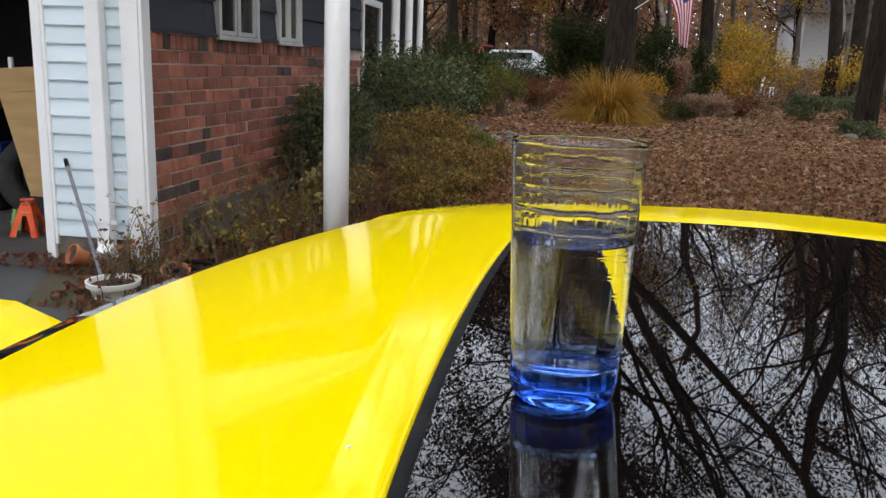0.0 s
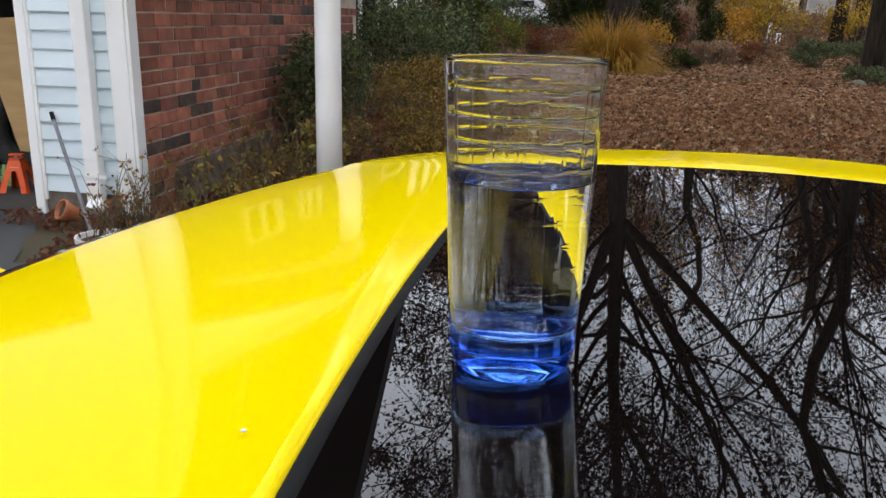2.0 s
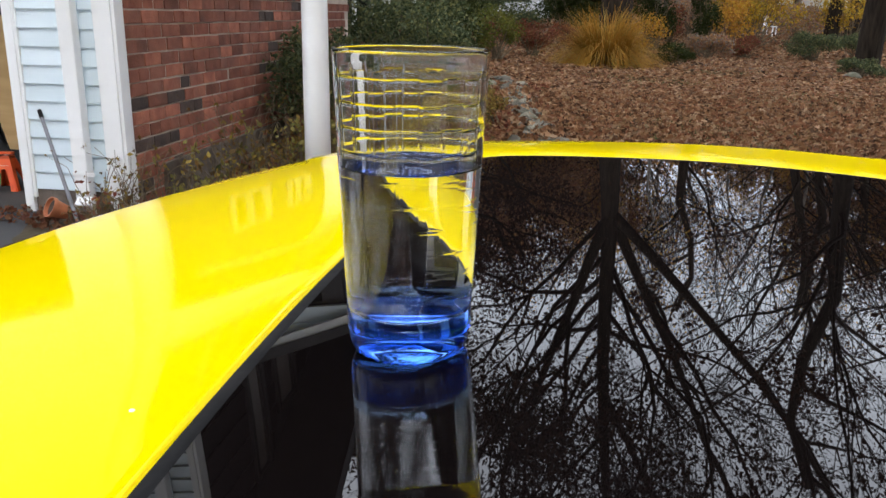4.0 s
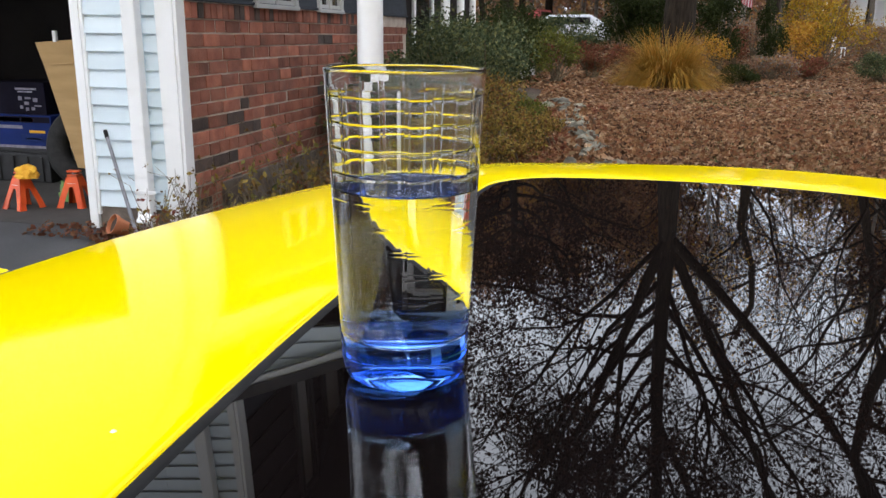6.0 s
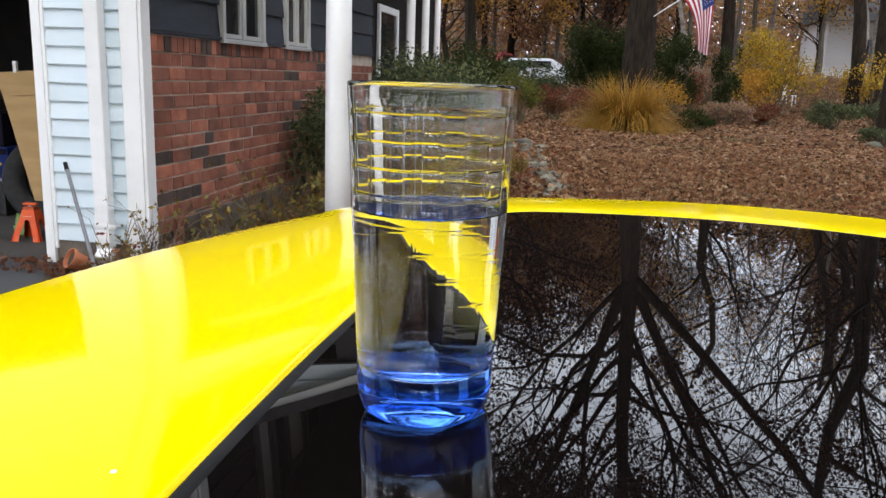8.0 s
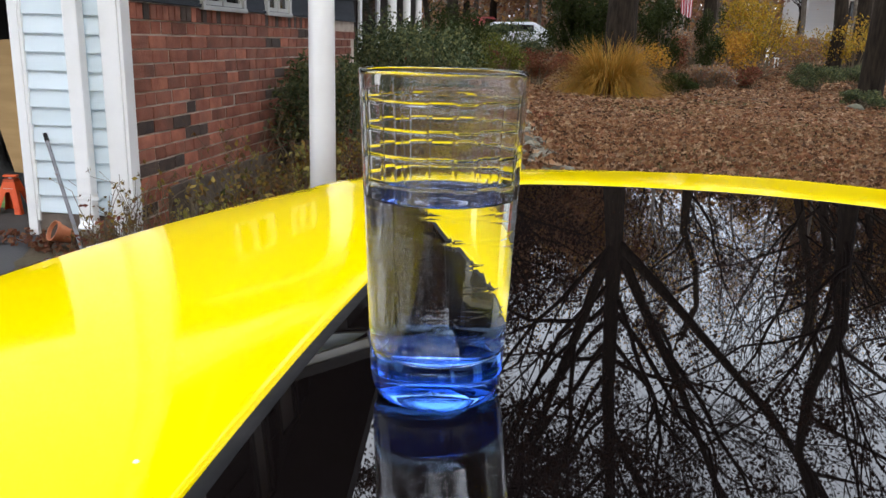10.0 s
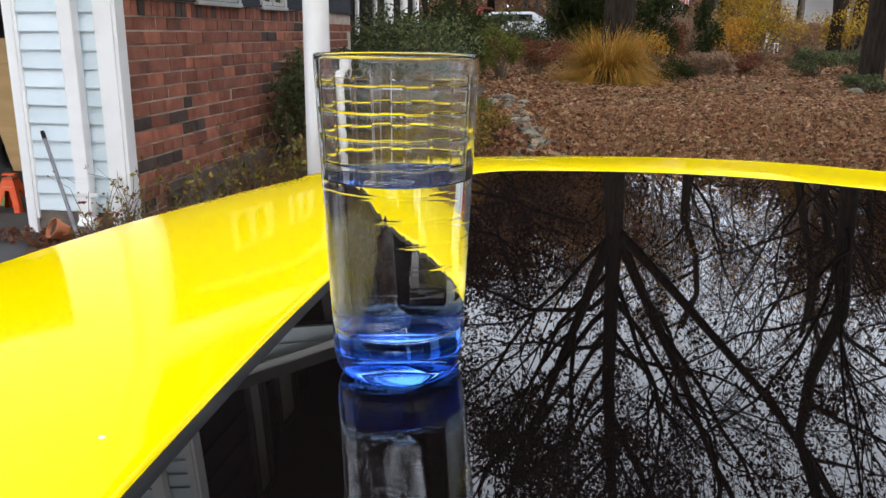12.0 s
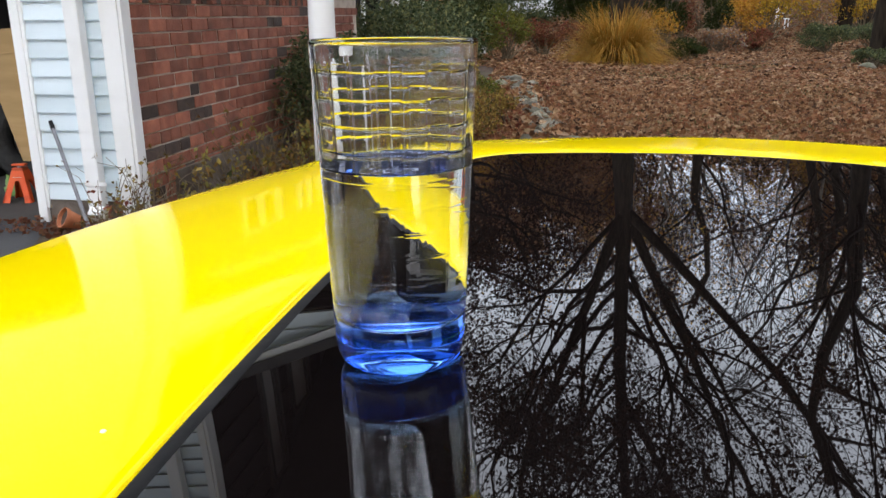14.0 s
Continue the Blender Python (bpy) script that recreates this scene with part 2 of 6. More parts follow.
weed_leaf = leaf_material("fading_weed_leaf", [(0.09, 0.075, 0.025), (0.24, 0.17, 0.035), (0.17, 0.07, 0.03), (0.34, 0.26, 0.05), (0.10, 0.045, 0.025), (0.15, 0.09, 0.04)], 0.6)
fading_leaf = leaf_material("fading_shrub_leaf", [(0.05, 0.06, 0.018), (0.16, 0.085, 0.03), (0.30, 0.2, 0.045), (0.09, 0.09, 0.025), (0.2, 0.075, 0.035), (0.36, 0.27, 0.06), (0.30, 0.2, 0.05)], 0.55)
pale_weed_leaf = leaf_material("pale_green_weed_leaf", [(0.16, 0.17, 0.05), (0.32, 0.30, 0.09), (0.42, 0.36, 0.11), (0.22, 0.2, 0.06), (0.36, 0.22, 0.06)], 0.55)
bed_leaf = leaf_material("dull_red_bed_leaf", [(0.10, 0.04, 0.025), (0.2, 0.075, 0.045), (0.13, 0.065, 0.035), (0.27, 0.13, 0.07), (0.06, 0.03, 0.02)], 0.6)
grass_blade = leaf_material("golden_grass_blade", [(0.34, 0.16, 0.025), (0.47, 0.255, 0.038), (0.38, 0.17, 0.028), (0.2, 0.17, 0.04), (0.55, 0.33, 0.07)], 0.6)
brown_leaf = leaf_material("withered_oak_leaf", [(0.022, 0.012, 0.008), (0.04, 0.019, 0.012), (0.06, 0.03, 0.017), (0.03, 0.017, 0.011)], 0.7)
orange_leaf = leaf_material("orange_leaf", [(0.45, 0.22, 0.03), (0.6, 0.34, 0.04), (0.34, 0.15, 0.04), (0.55, 0.38, 0.06)], 0.7)
wood_leaf = leaf_material("mixed_wood_leaf", [(0.14, 0.085, 0.06), (0.33, 0.17, 0.09), (0.25, 0.2, 0.16), (0.45, 0.26, 0.09), (0.3, 0.14, 0.11), (0.12, 0.12, 0.08), (0.42, 0.37, 0.32)], 0.8)
pole_grey = material("grey_pole_paint", (0.13, 0.135, 0.15), (0.2, 0.2, 0.22), 12, 0.45)
wood_brown = leaf_material("faded_wood_leaf", [(0.10, 0.048, 0.03), (0.27, 0.13, 0.058), (0.18, 0.10, 0.066), (0.40, 0.225, 0.09), (0.2, 0.078, 0.05), (0.27, 0.19, 0.13)], 0.8)
grey_bark = material("weathered_grey_bark", (0.07, 0.055, 0.043), (0.15, 0.125, 0.10), 4, 0.95, bump=0.7, bump_scale=22, stretch=(3, 3, 0.5))
lawn_blade = leaf_material("lawn_grass", [(0.06, 0.085, 0.03), (0.10, 0.12, 0.045), (0.15, 0.15, 0.06)], 0.6)
stem_mat = material("dry_stem", (0.10, 0.075, 0.045), (0.17, 0.13, 0.08), 20, 0.9)


def clear_glass(name, colour, ior=1.5, rough=0.0):
    m = bpy.data.materials.new(name)
    m.use_nodes = True
    b = m.node_tree.nodes["Principled BSDF"]
    b.inputs["Base Color"].default_value = (*colour, 1)
    b.inputs["Transmission Weight"].default_value = 1.0
    b.inputs["Roughness"].default_value = rough
    b.inputs["IOR"].default_value = ior
    return m


tumbler_glass = clear_glass("clear_tumbler_glass", (0.985, 0.985, 0.98), 1.40)
blue_glass = clear_glass("blue_base_glass", (0.025, 0.15, 0.97), 1.5)
blue_glass.node_tree.nodes["Principled BSDF"].inputs["Transmission Weight"].default_value = 0.93
# the blue that the surface mirrors from the base is put into its colour
water_mat = clear_glass("base_blue_water_surface", (0.20, 0.34, 1.0), 1.333)
wet_wall = clear_glass("water_against_glass", (0.97, 0.985, 1.0), 1.5 / 1.333)
wet_floor = clear_glass("water_against_blue_glass", (0.26, 0.5, 1.0), 1.5 / 1.333)
# concrete slab, its colour lowered to carry the shade inside the garage
garage_slab = material("shade_dark_slab", (0.035, 0.033, 0.031), (0.065, 0.061, 0.057), 3, 0.85, bump=0.3)

# ---- building blocks ----


def mesh_object(name, verts, faces, mat, parent=None, smooth=False, label=""):
    me = bpy.data.meshes.new(name)
    me.from_pydata([tuple(v) for v in verts], [], faces)
    me.materials.append(mat)
    me.update()
    if smooth:
        me.polygons.foreach_set("use_smooth", [True] * len(me.polygons))
    ob = new(name, me)
    if parent:
        ob.parent = parent
    if label:
        ob["label"] = label
    return ob


def part(name, bm, mat, parent=None, label="", smooth=False):
    me = bpy.data.meshes.new(name)
    bmesh.ops.recalc_face_normals(bm, faces=bm.faces)
    bm.to_mesh(me)
    bm.free()
    me.materials.append(mat)
    if smooth:
        me.polygons.foreach_set("use_smooth", [True] * len(me.polygons))
    ob = new(name, me)
    if parent:
        ob.parent = parent
    if label:
        ob["label"] = label
    return ob


def thing(name, label, category, at=(0, 0, 0), group="", kind=""):
    ob = new(name)
    ob.location = at
    ob.empty_display_size = 0.1
    return tagged(ob, label, category, group, kind)


def box_bm(x0, x1, y0, y1, z0, z1, bevel=0.0, m=None, bm=None):
    bm = bm or bmesh.new()
    r = bmesh.ops.create_cube(bm, size=1.0)
    for v in r["verts"]:
        v.co = Vector(((x0 + x1) / 2 + v.co.x * (x1 - x0), (y0 + y1) / 2 + v.co.y * (y1 - y0), (z0 + z1) / 2 + v.co.z * (z1 - z0)))
    if bevel:
        bmesh.ops.bevel(bm, geom=list({e for v in r["verts"] for e in v.link_edges}), offset=bevel, segments=2, profile=0.7, affect="EDGES")
    if m:
        bmesh.ops.transform(bm, matrix=m, verts=bm.verts)
    return bm


def lathe_bm(profile, segments=48, m=None, closed_loop=False):
    """Turns (radius, z) pairs round the z axis."""
    bm = bmesh.new()
    rings = []
    for r, z in profile:
        if r < 1e-6:
            rings.append([bm.verts.new((0, 0, z))])
        else:
            rings.append([bm.verts.new((r * math.cos(2 * math.pi * i / segments), r * math.sin(2 * math.pi * i / segments), z)) for i in range(segments)])
    pairs = list(zip(rings, rings[1:])) + ([(rings[-1], rings[0])] if closed_loop else [])
    for a, b in pairs:
        for i in range(segments):
            j = (i + 1) % segments
            q = [a[i % len(a)], a[j % len(a)], b[j % len(b)], b[i % len(b)]]
            q = list(dict.fromkeys(q))
            if len(q) > 2:
                bm.faces.new(q)
    if m:
        bmesh.ops.transform(bm, matrix=m, verts=bm.verts)
    return bm


def tube_arrays(lines, sides):
    """Tapered tubes along polylines: [(points (n,3), radii (n))]."""
    V, F, base = [], [], 0
    ang = np.arange(sides) * 2 * np.pi / sides
    for pts, rad in lines:
        pts = np.asarray(pts, float)
        n = len(pts)
        d = np.gradient(pts, axis=0)
        d /= np.linalg.norm(d, axis=1)[:, None] + 1e-9
        ref = np.array([0.31, 0.17, 0.93]) if abs(d[0][2]) < 0.8 else np.array([0.95, 0.2, 0.1])
        a = np.cross(d, ref)
        a /= np.linalg.norm(a, axis=1)[:, None] + 1e-9
        b = np.cross(d, a)
        ring = pts[:, None] + np.asarray(rad)[:, None, None] * (np.cos(ang)[None, :, None] * a[:, None] + np.sin(ang)[None, :, None] * b[:, None])
        V.append(ring.reshape(-1, 3))
        i = np.arange(sides)
        j = (i + 1) % sides
        for k in range(n - 1):
            o = base + k * sides
            F.append(np.stack([o + i, o + j, o + sides + j, o + sides + i], 1))
        base += n * sides
    return np.concatenate(V), np.concatenate(F)


def quick_mesh(name, V, F, mat, parent=None, smooth=False):
    """A mesh from arrays; all faces have as many corners as F has columns."""
    me = bpy.data.meshes.new(name)
    V, F = np.asarray(V, np.float32), np.asarray(F, np.int32)
    me.vertices.add(len(V))
    me.vertices.foreach_set("co", V.ravel())
    me.loops.add(F.size)
    me.loops.foreach_set("vertex_index", F.ravel())
    me.polygons.add(len(F))
    me.polygons.foreach_set("loop_start", np.arange(len(F), dtype=np.int32) * F.shape[1])
    me.polygons.foreach_set("use_smooth", np.full(len(F), smooth))
    me.materials.append(mat)
    me.update(calc_edges=True)
    me.validate()
    ob = new(name, me)
    if parent:
        ob.parent = parent
    return ob


def leaf_arrays(P, size, rng, aspect=0.5, flat=0.0, fold=0.25, points=None):
    """Folded leaves of four corners at the places P; flat 0: any way up, 1: lying."""
    n = len(P)
    nrm = rng.normal(size=(n, 3))
    nrm /= np.linalg.norm(nrm, axis=1)[:, None]
    nrm = nrm * (1 - flat) + np.array([0, 0, 1.0]) * flat
    nrm /= np.linalg.norm(nrm, axis=1)[:, None] + 1e-9
    t = np.cross(nrm, rng.normal(size=(n, 3)))
    t /= np.linalg.norm(t, axis=1)[:, None] + 1e-9
    s = np.cross(nrm, t)
    L = (size * rng.uniform(0.6, 1.3, n))[:, None]
    W = L * aspect
    lift = nrm * L * fold * rng.uniform(-0.4, 1.0, n)[:, None]
    a, c = P - t * L / 2, P + t * L / 2
    b, d = P + s * W / 2 + lift + t * L * 0.05, P - s * W / 2 + lift + t * L * 0.05
    V = np.stack([a, b, c, d], 1).reshape(-1, 3)
    o = np.arange(n)[:, None] * 4
    F = np.concatenate([o + np.array([[0, 1, 2]]), o + np.array([[0, 2, 3]])], 0)
    return V, F


LOBES = ((-0.5, 0.0), (-0.2, 0.33), (-0.06, 0.18), (0.12, 0.44), (0.24, 0.2), (0.5, 0.0), (0.24, -0.22), (0.08, -0.42), (-0.06, -0.16), (-0.24, -0.3))


def lobed_arrays(P, size, rng, flat=0.42, curl=0.8):
    """Oak-like leaves with lobed outlines, curled along the midrib."""
    n, m = len(P), len(LOBES)
    nrm = rng.normal(size=(n, 3))
    nrm /= np.linalg.norm(nrm, axis=1)[:, None]
    nrm = nrm * (1 - flat) + np.array([0, 0, 1.0]) * flat
    nrm /= np.linalg.norm(nrm, axis=1)[:, None] + 1e-9
    t = np.cross(nrm, rng.normal(size=(n, 3)))
    t /= np.linalg.norm(t, axis=1)[:, None] + 1e-9
    s = np.cross(nrm, t)
    L = size * rng.uniform(0.6, 1.35, n)
    c = curl * rng.uniform(-0.5, 1.3, n)
    V = np.zeros((n, m + 1, 3))
    V[:, 0] = P
    for k, (u, v) in enumerate(LOBES):
        lift = c * (abs(v) * 1.0 + u * u * 0.8)
        V[:, k + 1] = P + t * (L * u)[:, None] + s * (L * v)[:, None] + nrm * (L * lift)[:, None]
    o = np.arange(n)[:, None] * (m + 1)
    F = np.concatenate([o + np.array([[0, k + 1, (k + 1) % m + 1]]) for k in range(m)])
    return V.reshape(-1, 3), F


def clump_points(centres, radii, count, rng, shell=0.55):
    """Places in a cloud of ellipsoids, denser towards their skins."""
    centres, radii = np.asarray(centres, float), np.asarray(radii, float)
    w = radii.prod(1) ** (2 / 3)
    k = rng.choice(len(centres), count, p=w / w.sum())
    u = rng.normal(size=(count, 3))
    u /= np.linalg.norm(u, axis=1)[:, None]
    r = (shell + (1 - shell) * rng.random(count)) ** 0.8
    return centres[k] + u * radii[k] * r[:, None] * rng.uniform(0.75, 1.12, count)[:, None]


def ground_z(x, y):
    """Height of the ground: the drive rises to the garage, the yard is level, the land beyond climbs gently."""
    x, y = np.asarray(x, float), np.asarray(y, float)
    near = np.clip((y + 2.6) / 2.4, 0, 1)
    near = near * near * (3 - 2 * near)
    side = np.clip((x - 0.5) / 2.5, 0, 1)
    z = near * (0.3 - 0.12 * side)
    far = np.clip((y - 22) / 30, 0, 1)
    z = z + far * far * (3 - 2 * far) * 2.0
    bumps = 0.02 * np.sin(x * 1.7 + 0.6 * y) * np.sin(y * 1.3 - 0.4 * x) + 0.03 * np.sin(0.6 * x + 1) * np.sin(0.5 * y)
    return z + bumps * np.clip((y - 0.8) / 2, 0, 1)

# ---- ground ----
xs = np.concatenate([np.linspace(-400, -20, 12), np.linspace(-16, 24, 101), np.linspace(30, 400, 12)])
ys = np.concatenate([np.linspace(-400, -14, 10), np.linspace(-10, 60, 141), np.linspace(70, 600, 12)])
gx, gy = np.meshgrid(xs, ys, indexing="ij")
gv = np.stack([gx, gy, ground_z(gx, gy)], -1).reshape(-1, 3)
gi = np.arange(len(xs) * len(ys)).reshape(len(xs), len(ys))
gf = np.stack([gi[:-1, :-1], gi[1:, :-1], gi[1:, 1:], gi[:-1, 1:]], -1).reshape(-1, 4)
ground = tagged(quick_mesh("ground", gv, gf, soil, smooth=True), "leaf-strewn brown yard soil with thin grass", "ground", kind="structure")

# drive: asphalt apron in front of the garage and under the car
dx, dy = np.linspace(-12, 9, 64), np.linspace(-12, -0.02, 60)
DX, DY = np.meshgrid(dx, dy, indexing="ij")
DYY = np.where(DX > 0.15, np.minimum(DY, -0.85 + 0.1 * np.sin(DX * 2)), DY)
dv = np.stack([DX, DYY, ground_z(DX, DYY) + 0.012], -1).reshape(-1, 3)
di = np.arange(64 * 60).reshape(64, 60)
df = np.stack([di[:-1, :-1], di[1:, :-1], di[1:, 1:], di[:-1, 1:]], -1).reshape(-1, 4)
drive = tagged(quick_mesh("road", dv, df, asphalt, smooth=True), "dark worn asphalt driveway before the garage", "driveway", kind="structure")

# ---- house ----
ZS = 0.45          # foot of the vinyl siding
LAP = 0.1016
BX = 0.605         # plane of the brick wall
UP = 4.9           # top of the front wall


def eave_z(y):
    """Underside of the main roof over the brick side, falling away from the garage front."""
    return 4.91 - 0.457 * y



def lap_mesh(name, length, height, mat, out=0.018):
    """One clapboard of that length along x, facing -y, its foot standing proud."""
    bm = bmesh.new()
    prof = [(0, 0), (-out, 0.0), (-out - 0.001, 0.004), (-0.002, height), (0, height)]
    rows = [[bm.verts.new((x, y, z)) for y, z in prof] for x in (0, length)]
    for i in range(5):
        j = (i + 1) % 5
        bm.faces.new([rows[0][i], rows[0][j], rows[1][j], rows[1][i]])
    bm.faces.new(rows[0])
    bm.faces.new(rows[1])
    bmesh.ops.recalc_face_normals(bm, faces=bm.faces)
    me = bpy.data.meshes.new(name)
    bm.to_mesh(me)
    bm.free()
    me.materials.append(mat)
    return me


# garage front: core wall left of the brick corner, opening, header above it
wall_garage = tagged(part("wall_garage", box_bm(0.0, 0.55, 0.012, 0.15, 0.28, UP), white_trim), "pale blue vinyl sided garage front wall", "wall", kind="structure")
laps, long_laps = lap_mesh("clapboard", 0.5, LAP + 0.012, vinyl), lap_mesh("clapboard", 0.544, LAP + 0.012, vinyl)
for i in range(int((UP - ZS) / LAP)):
    lap = new("clapboard", laps if ZS + i * LAP < 2.55 else long_laps)
    lap.parent, lap.location = wall_garage, (0.0, 0.012, ZS + i * LAP)
part("foundation_board", box_bm(0.0, 0.5, 0.0, 0.011, 0.2, ZS), parging, wall_garage)
part("jamb_board", box_bm(-0.06, -0.003, -0.022, 0.15, 0.29, 2.5, 0.006), white_trim, wall_garage, "white painted jamb board")
part("jamb_stop", box_bm(-0.004, 0.014, -0.014, 0.01, 0.40, 2.5, 0.003), white_trim, wall_garage)
part("corner_board", box_bm(0.485, 0.593, -0.026, 0.06, 0.34, 2.62, 0.006), white_trim, wall_garage, "white corner board")
part("corner_board", box_bm(0.545, 0.593, -0.026, 0.06, 2.621, UP, 0.006), white_trim, wall_garage)
part("corner_return", box_bm(0.594, 0.614, -0.018, 0.075, 0.34, UP, 0.005), white_trim, wall_garage)
header = tagged(part("wall_header", box_bm(-5.2, -0.001, 0.012, 0.15, 2.501, UP), white_trim), "vinyl sided wall above the garage opening", "wall", kind="structure")
part("opening_trim", box_bm(-5.2, -0.061, -0.02, 0.011, 2.40, 2.515, 0.005), white_trim, header, "white trim over the garage opening")
hl = lap_mesh("clapboard", 5.198, LAP + 0.012, vinyl)
for i in range(int((UP - ZS) / LAP) - 21):
    lap = new("clapboard", hl)
    lap.parent, lap.location = header, (-5.2, 0.012, ZS + (21 + i) * LAP)

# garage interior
tagged(part("floor_garage", box_bm(-5.3, 0.44, -0.03, 4.4, 0.1, 0.315, 0.01), garage_slab), "concrete garage slab, darkened for the shade indoors", "floor", kind="structure")
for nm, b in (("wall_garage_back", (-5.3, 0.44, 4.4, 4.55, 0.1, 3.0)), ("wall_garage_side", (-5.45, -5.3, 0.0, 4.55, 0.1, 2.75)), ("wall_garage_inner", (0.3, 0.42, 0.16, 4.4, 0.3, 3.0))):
    tagged(part(nm, box_bm(*b), dark_wall), "bare garage wall, shade put into its colour", "wall", kind="structure")
tagged(part("ceiling_garage", box_bm(-5.3, 0.42, 0.16, 4.4, 2.75, 2.9), dark_wall), "garage ceiling, shade put into its colour", "ceiling", kind="structure")

# brick front wall, facing +x
wall_brick = tagged(part("wall_brick", box_bm(0.45, BX - 0.0055, 0.07, 4.75, 0.1, 1.655), mortar), "weathered red brick wall with dark burnt bricks", "wall", kind="structure")
part("foundation", box_bm(BX - 0.01, BX + 0.022, 0.4, 4.74, 0.08, 0.56, 0.008), parging, wall_brick, "grey parged foundation")
part("brick_sill_course", box_bm(0.5, BX + 0.018, 0.076, 4.76, 1.655, 1.675, 0.004), navy, wall_brick)

bm = bmesh.new()
r = [[bm.verts.new((x, y, z)) for y, z in ((0.07, 1.676), (4.75, 1.676), (4.75, eave_z(4.75)), (0.07, eave_z(0.07)))] for x in (0.45, BX - 0.02)]
for k in range(4):
    bm.faces.new([r[0][k], r[0][(k + 1) % 4], r[1][(k + 1) % 4], r[1][k]])
bm.faces.new(r[0])
bm.faces.new(r[1])
wall_navy = tagged(part("wall_navy", bm, navy), "dark navy painted shingle wall over the brick", "wall", kind="structure")


def wall_windows():
    return [(1.0, 1.63, 1.67, 2.2), (2.14, 2.61, 1.67, 2.2), (0.84, 1.08, 3.15, 4.32), (1.38, 1.74, 3.15, 4.0)]


def shingle_courses():
    rng = random.Random(4)
    for i in range(15):
        z0, z1 = 1.677 + i * 0.205, 1.677 + i * 0.205 + 0.215
        spans, y = [], 0.078
        cuts = sorted((w[0] - 0.05, w[1] + 0.05) for w in wall_windows() if w[2] - 0.06 < z1 - 0.02 and w[3] + 0.05 > z0 + 0.02)
        for a, b in cuts:
            spans.append((y, a))
            y = b
        spans.append((y, min(4.75, (4.91 - z1) / 0.457)))
        for a, b in spans:
            while a < b - 0.01:
                w = min(rng.uniform(0.6, 1.2), b - a)
                bm = bmesh.new()
                prof = [(BX - 0.02, z0), (BX + 0.008, z0), (BX - 0.012, z1), (BX - 0.02, z1)]
                r = [[bm.verts.new((px, yy, pz)) for px, pz in prof] for yy in (a + 0.001, a + w - 0.001)]
                for k in range(4):
                    bm.faces.new([r[0][k], r[0][(k + 1) % 4], r[1][(k + 1) % 4], r[1][k]])
                bm.faces.new(r[0])
                bm.faces.new(r[1])
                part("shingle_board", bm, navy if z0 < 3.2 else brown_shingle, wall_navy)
                a += w


def window(name, y0, y1, z0, z1):
    """A white-framed sash window set in the wall that faces +x."""
    w = thing(name, "white framed double sash window with dark glass" if z0 < 3 else "dark trimmed upper window with a drawn grey blind", "window", (BX, y0, z0), kind="structure")
    X = BX
    fr = 0.042
    trim = window_trim if z0 < 3 else dim_trim
    inv = Matrix.Translation((-X, -y0, -z0))

    def add(nm, b, mat, bev=0.004):
        part(nm, box_bm(*b, bev, inv), mat, w)
    add("window_sill", (X - 0.02, X + 0.034, y0 - 0.05, y1 + 0.05, z0 - 0.03, z0), trim)
    add("window_frame", (X - 0.015, X + 0.028, y0 - fr, y0, z0, z1 + fr), trim)
    add("window_frame", (X - 0.015, X + 0.028, y1, y1 + fr, z0, z1 + fr), trim)
    add("window_frame", (X - 0.015, X + 0.028, y0 + 0.001, y1 - 0.001, z1, z1 + fr), trim)
    m = (y0 + y1) / 2
    if z0 < 3:
        add("mullion", (X - 0.014, X + 0.018, m - 0.022, m + 0.022, z0 + 0.001, z1 - 0.001), trim)
    for a, b in ((y0, m - 0.022), (m + 0.022, y1)) if z0 < 3 else ((y0, y1),):
        add("sash", (X - 0.012, X + 0.008, a + 0.001, a + 0.03, z0 + 0.001, z1 - 0.001), trim, 0.003)
        add("sash", (X - 0.012, X + 0.008, b - 0.03, b - 0.001, z0 + 0.001, z1 - 0.001), trim, 0.003)
        add("sash", (X - 0.012, X + 0.008, a + 0.031, b - 0.031, z0 + 0.001, z0 + 0.035), trim, 0.003)
        add("pane", (X - 0.014, X - 0.006, a + 0.031, b - 0.031, z0 + 0.036, z1 - 0.002), window_glass if z0 < 3 else pale_blind, 0)


for i, w in enumerate(wall_windows()):
    window("window_%d" % (i + 1), *w)
shingle_courses()

# wall set back beyond the brick, with the front door, and the end of the house
# porch wall: the shade under the porch is put into its dark brown
wall_porch = tagged(part("wall_porch", box_bm(-1.7, -1.55, 4.56, 20, 0.1, 4.4), brown_shingle), "dark brown wall set back behind the porch, toned for its shade", "wall", kind="structure")
tagged(part("wall_return", box_bm(-1.54, 0.44, 4.6, 4.74, 0.1, 2.7), navy), "dark navy return wall", "wall", kind="structure")
door = thing("door_1", "white framed glazed storm door on the porch", "door", (-1.53, 12.8, 0.6), kind="structure")
for nm, b in (("door_frame", (0, 0.06, 0, 0.15, 0, 2.3)), ("door_frame", (0, 0.06, 1.6, 1.75, 0, 2.3)), ("door_frame", (0, 0.06, 0.151, 1.599, 2.16, 2.3)), ("door_rail", (0, 0.05, 0.151, 1.599, 0, 0.22))):
    part(nm, box_bm(*b, 0.006), white_trim, door)
part("pane", box_bm(0.0, 0.02, 0.152, 1.598, 0.221, 2.158), window_glass, door)
tagged(part("porch_deck", box_bm(-1.54, 0.3, 8.5, 19.8, 0.1, 0.6, 0.02), concrete), "concrete porch floor", "porch", kind="structure")
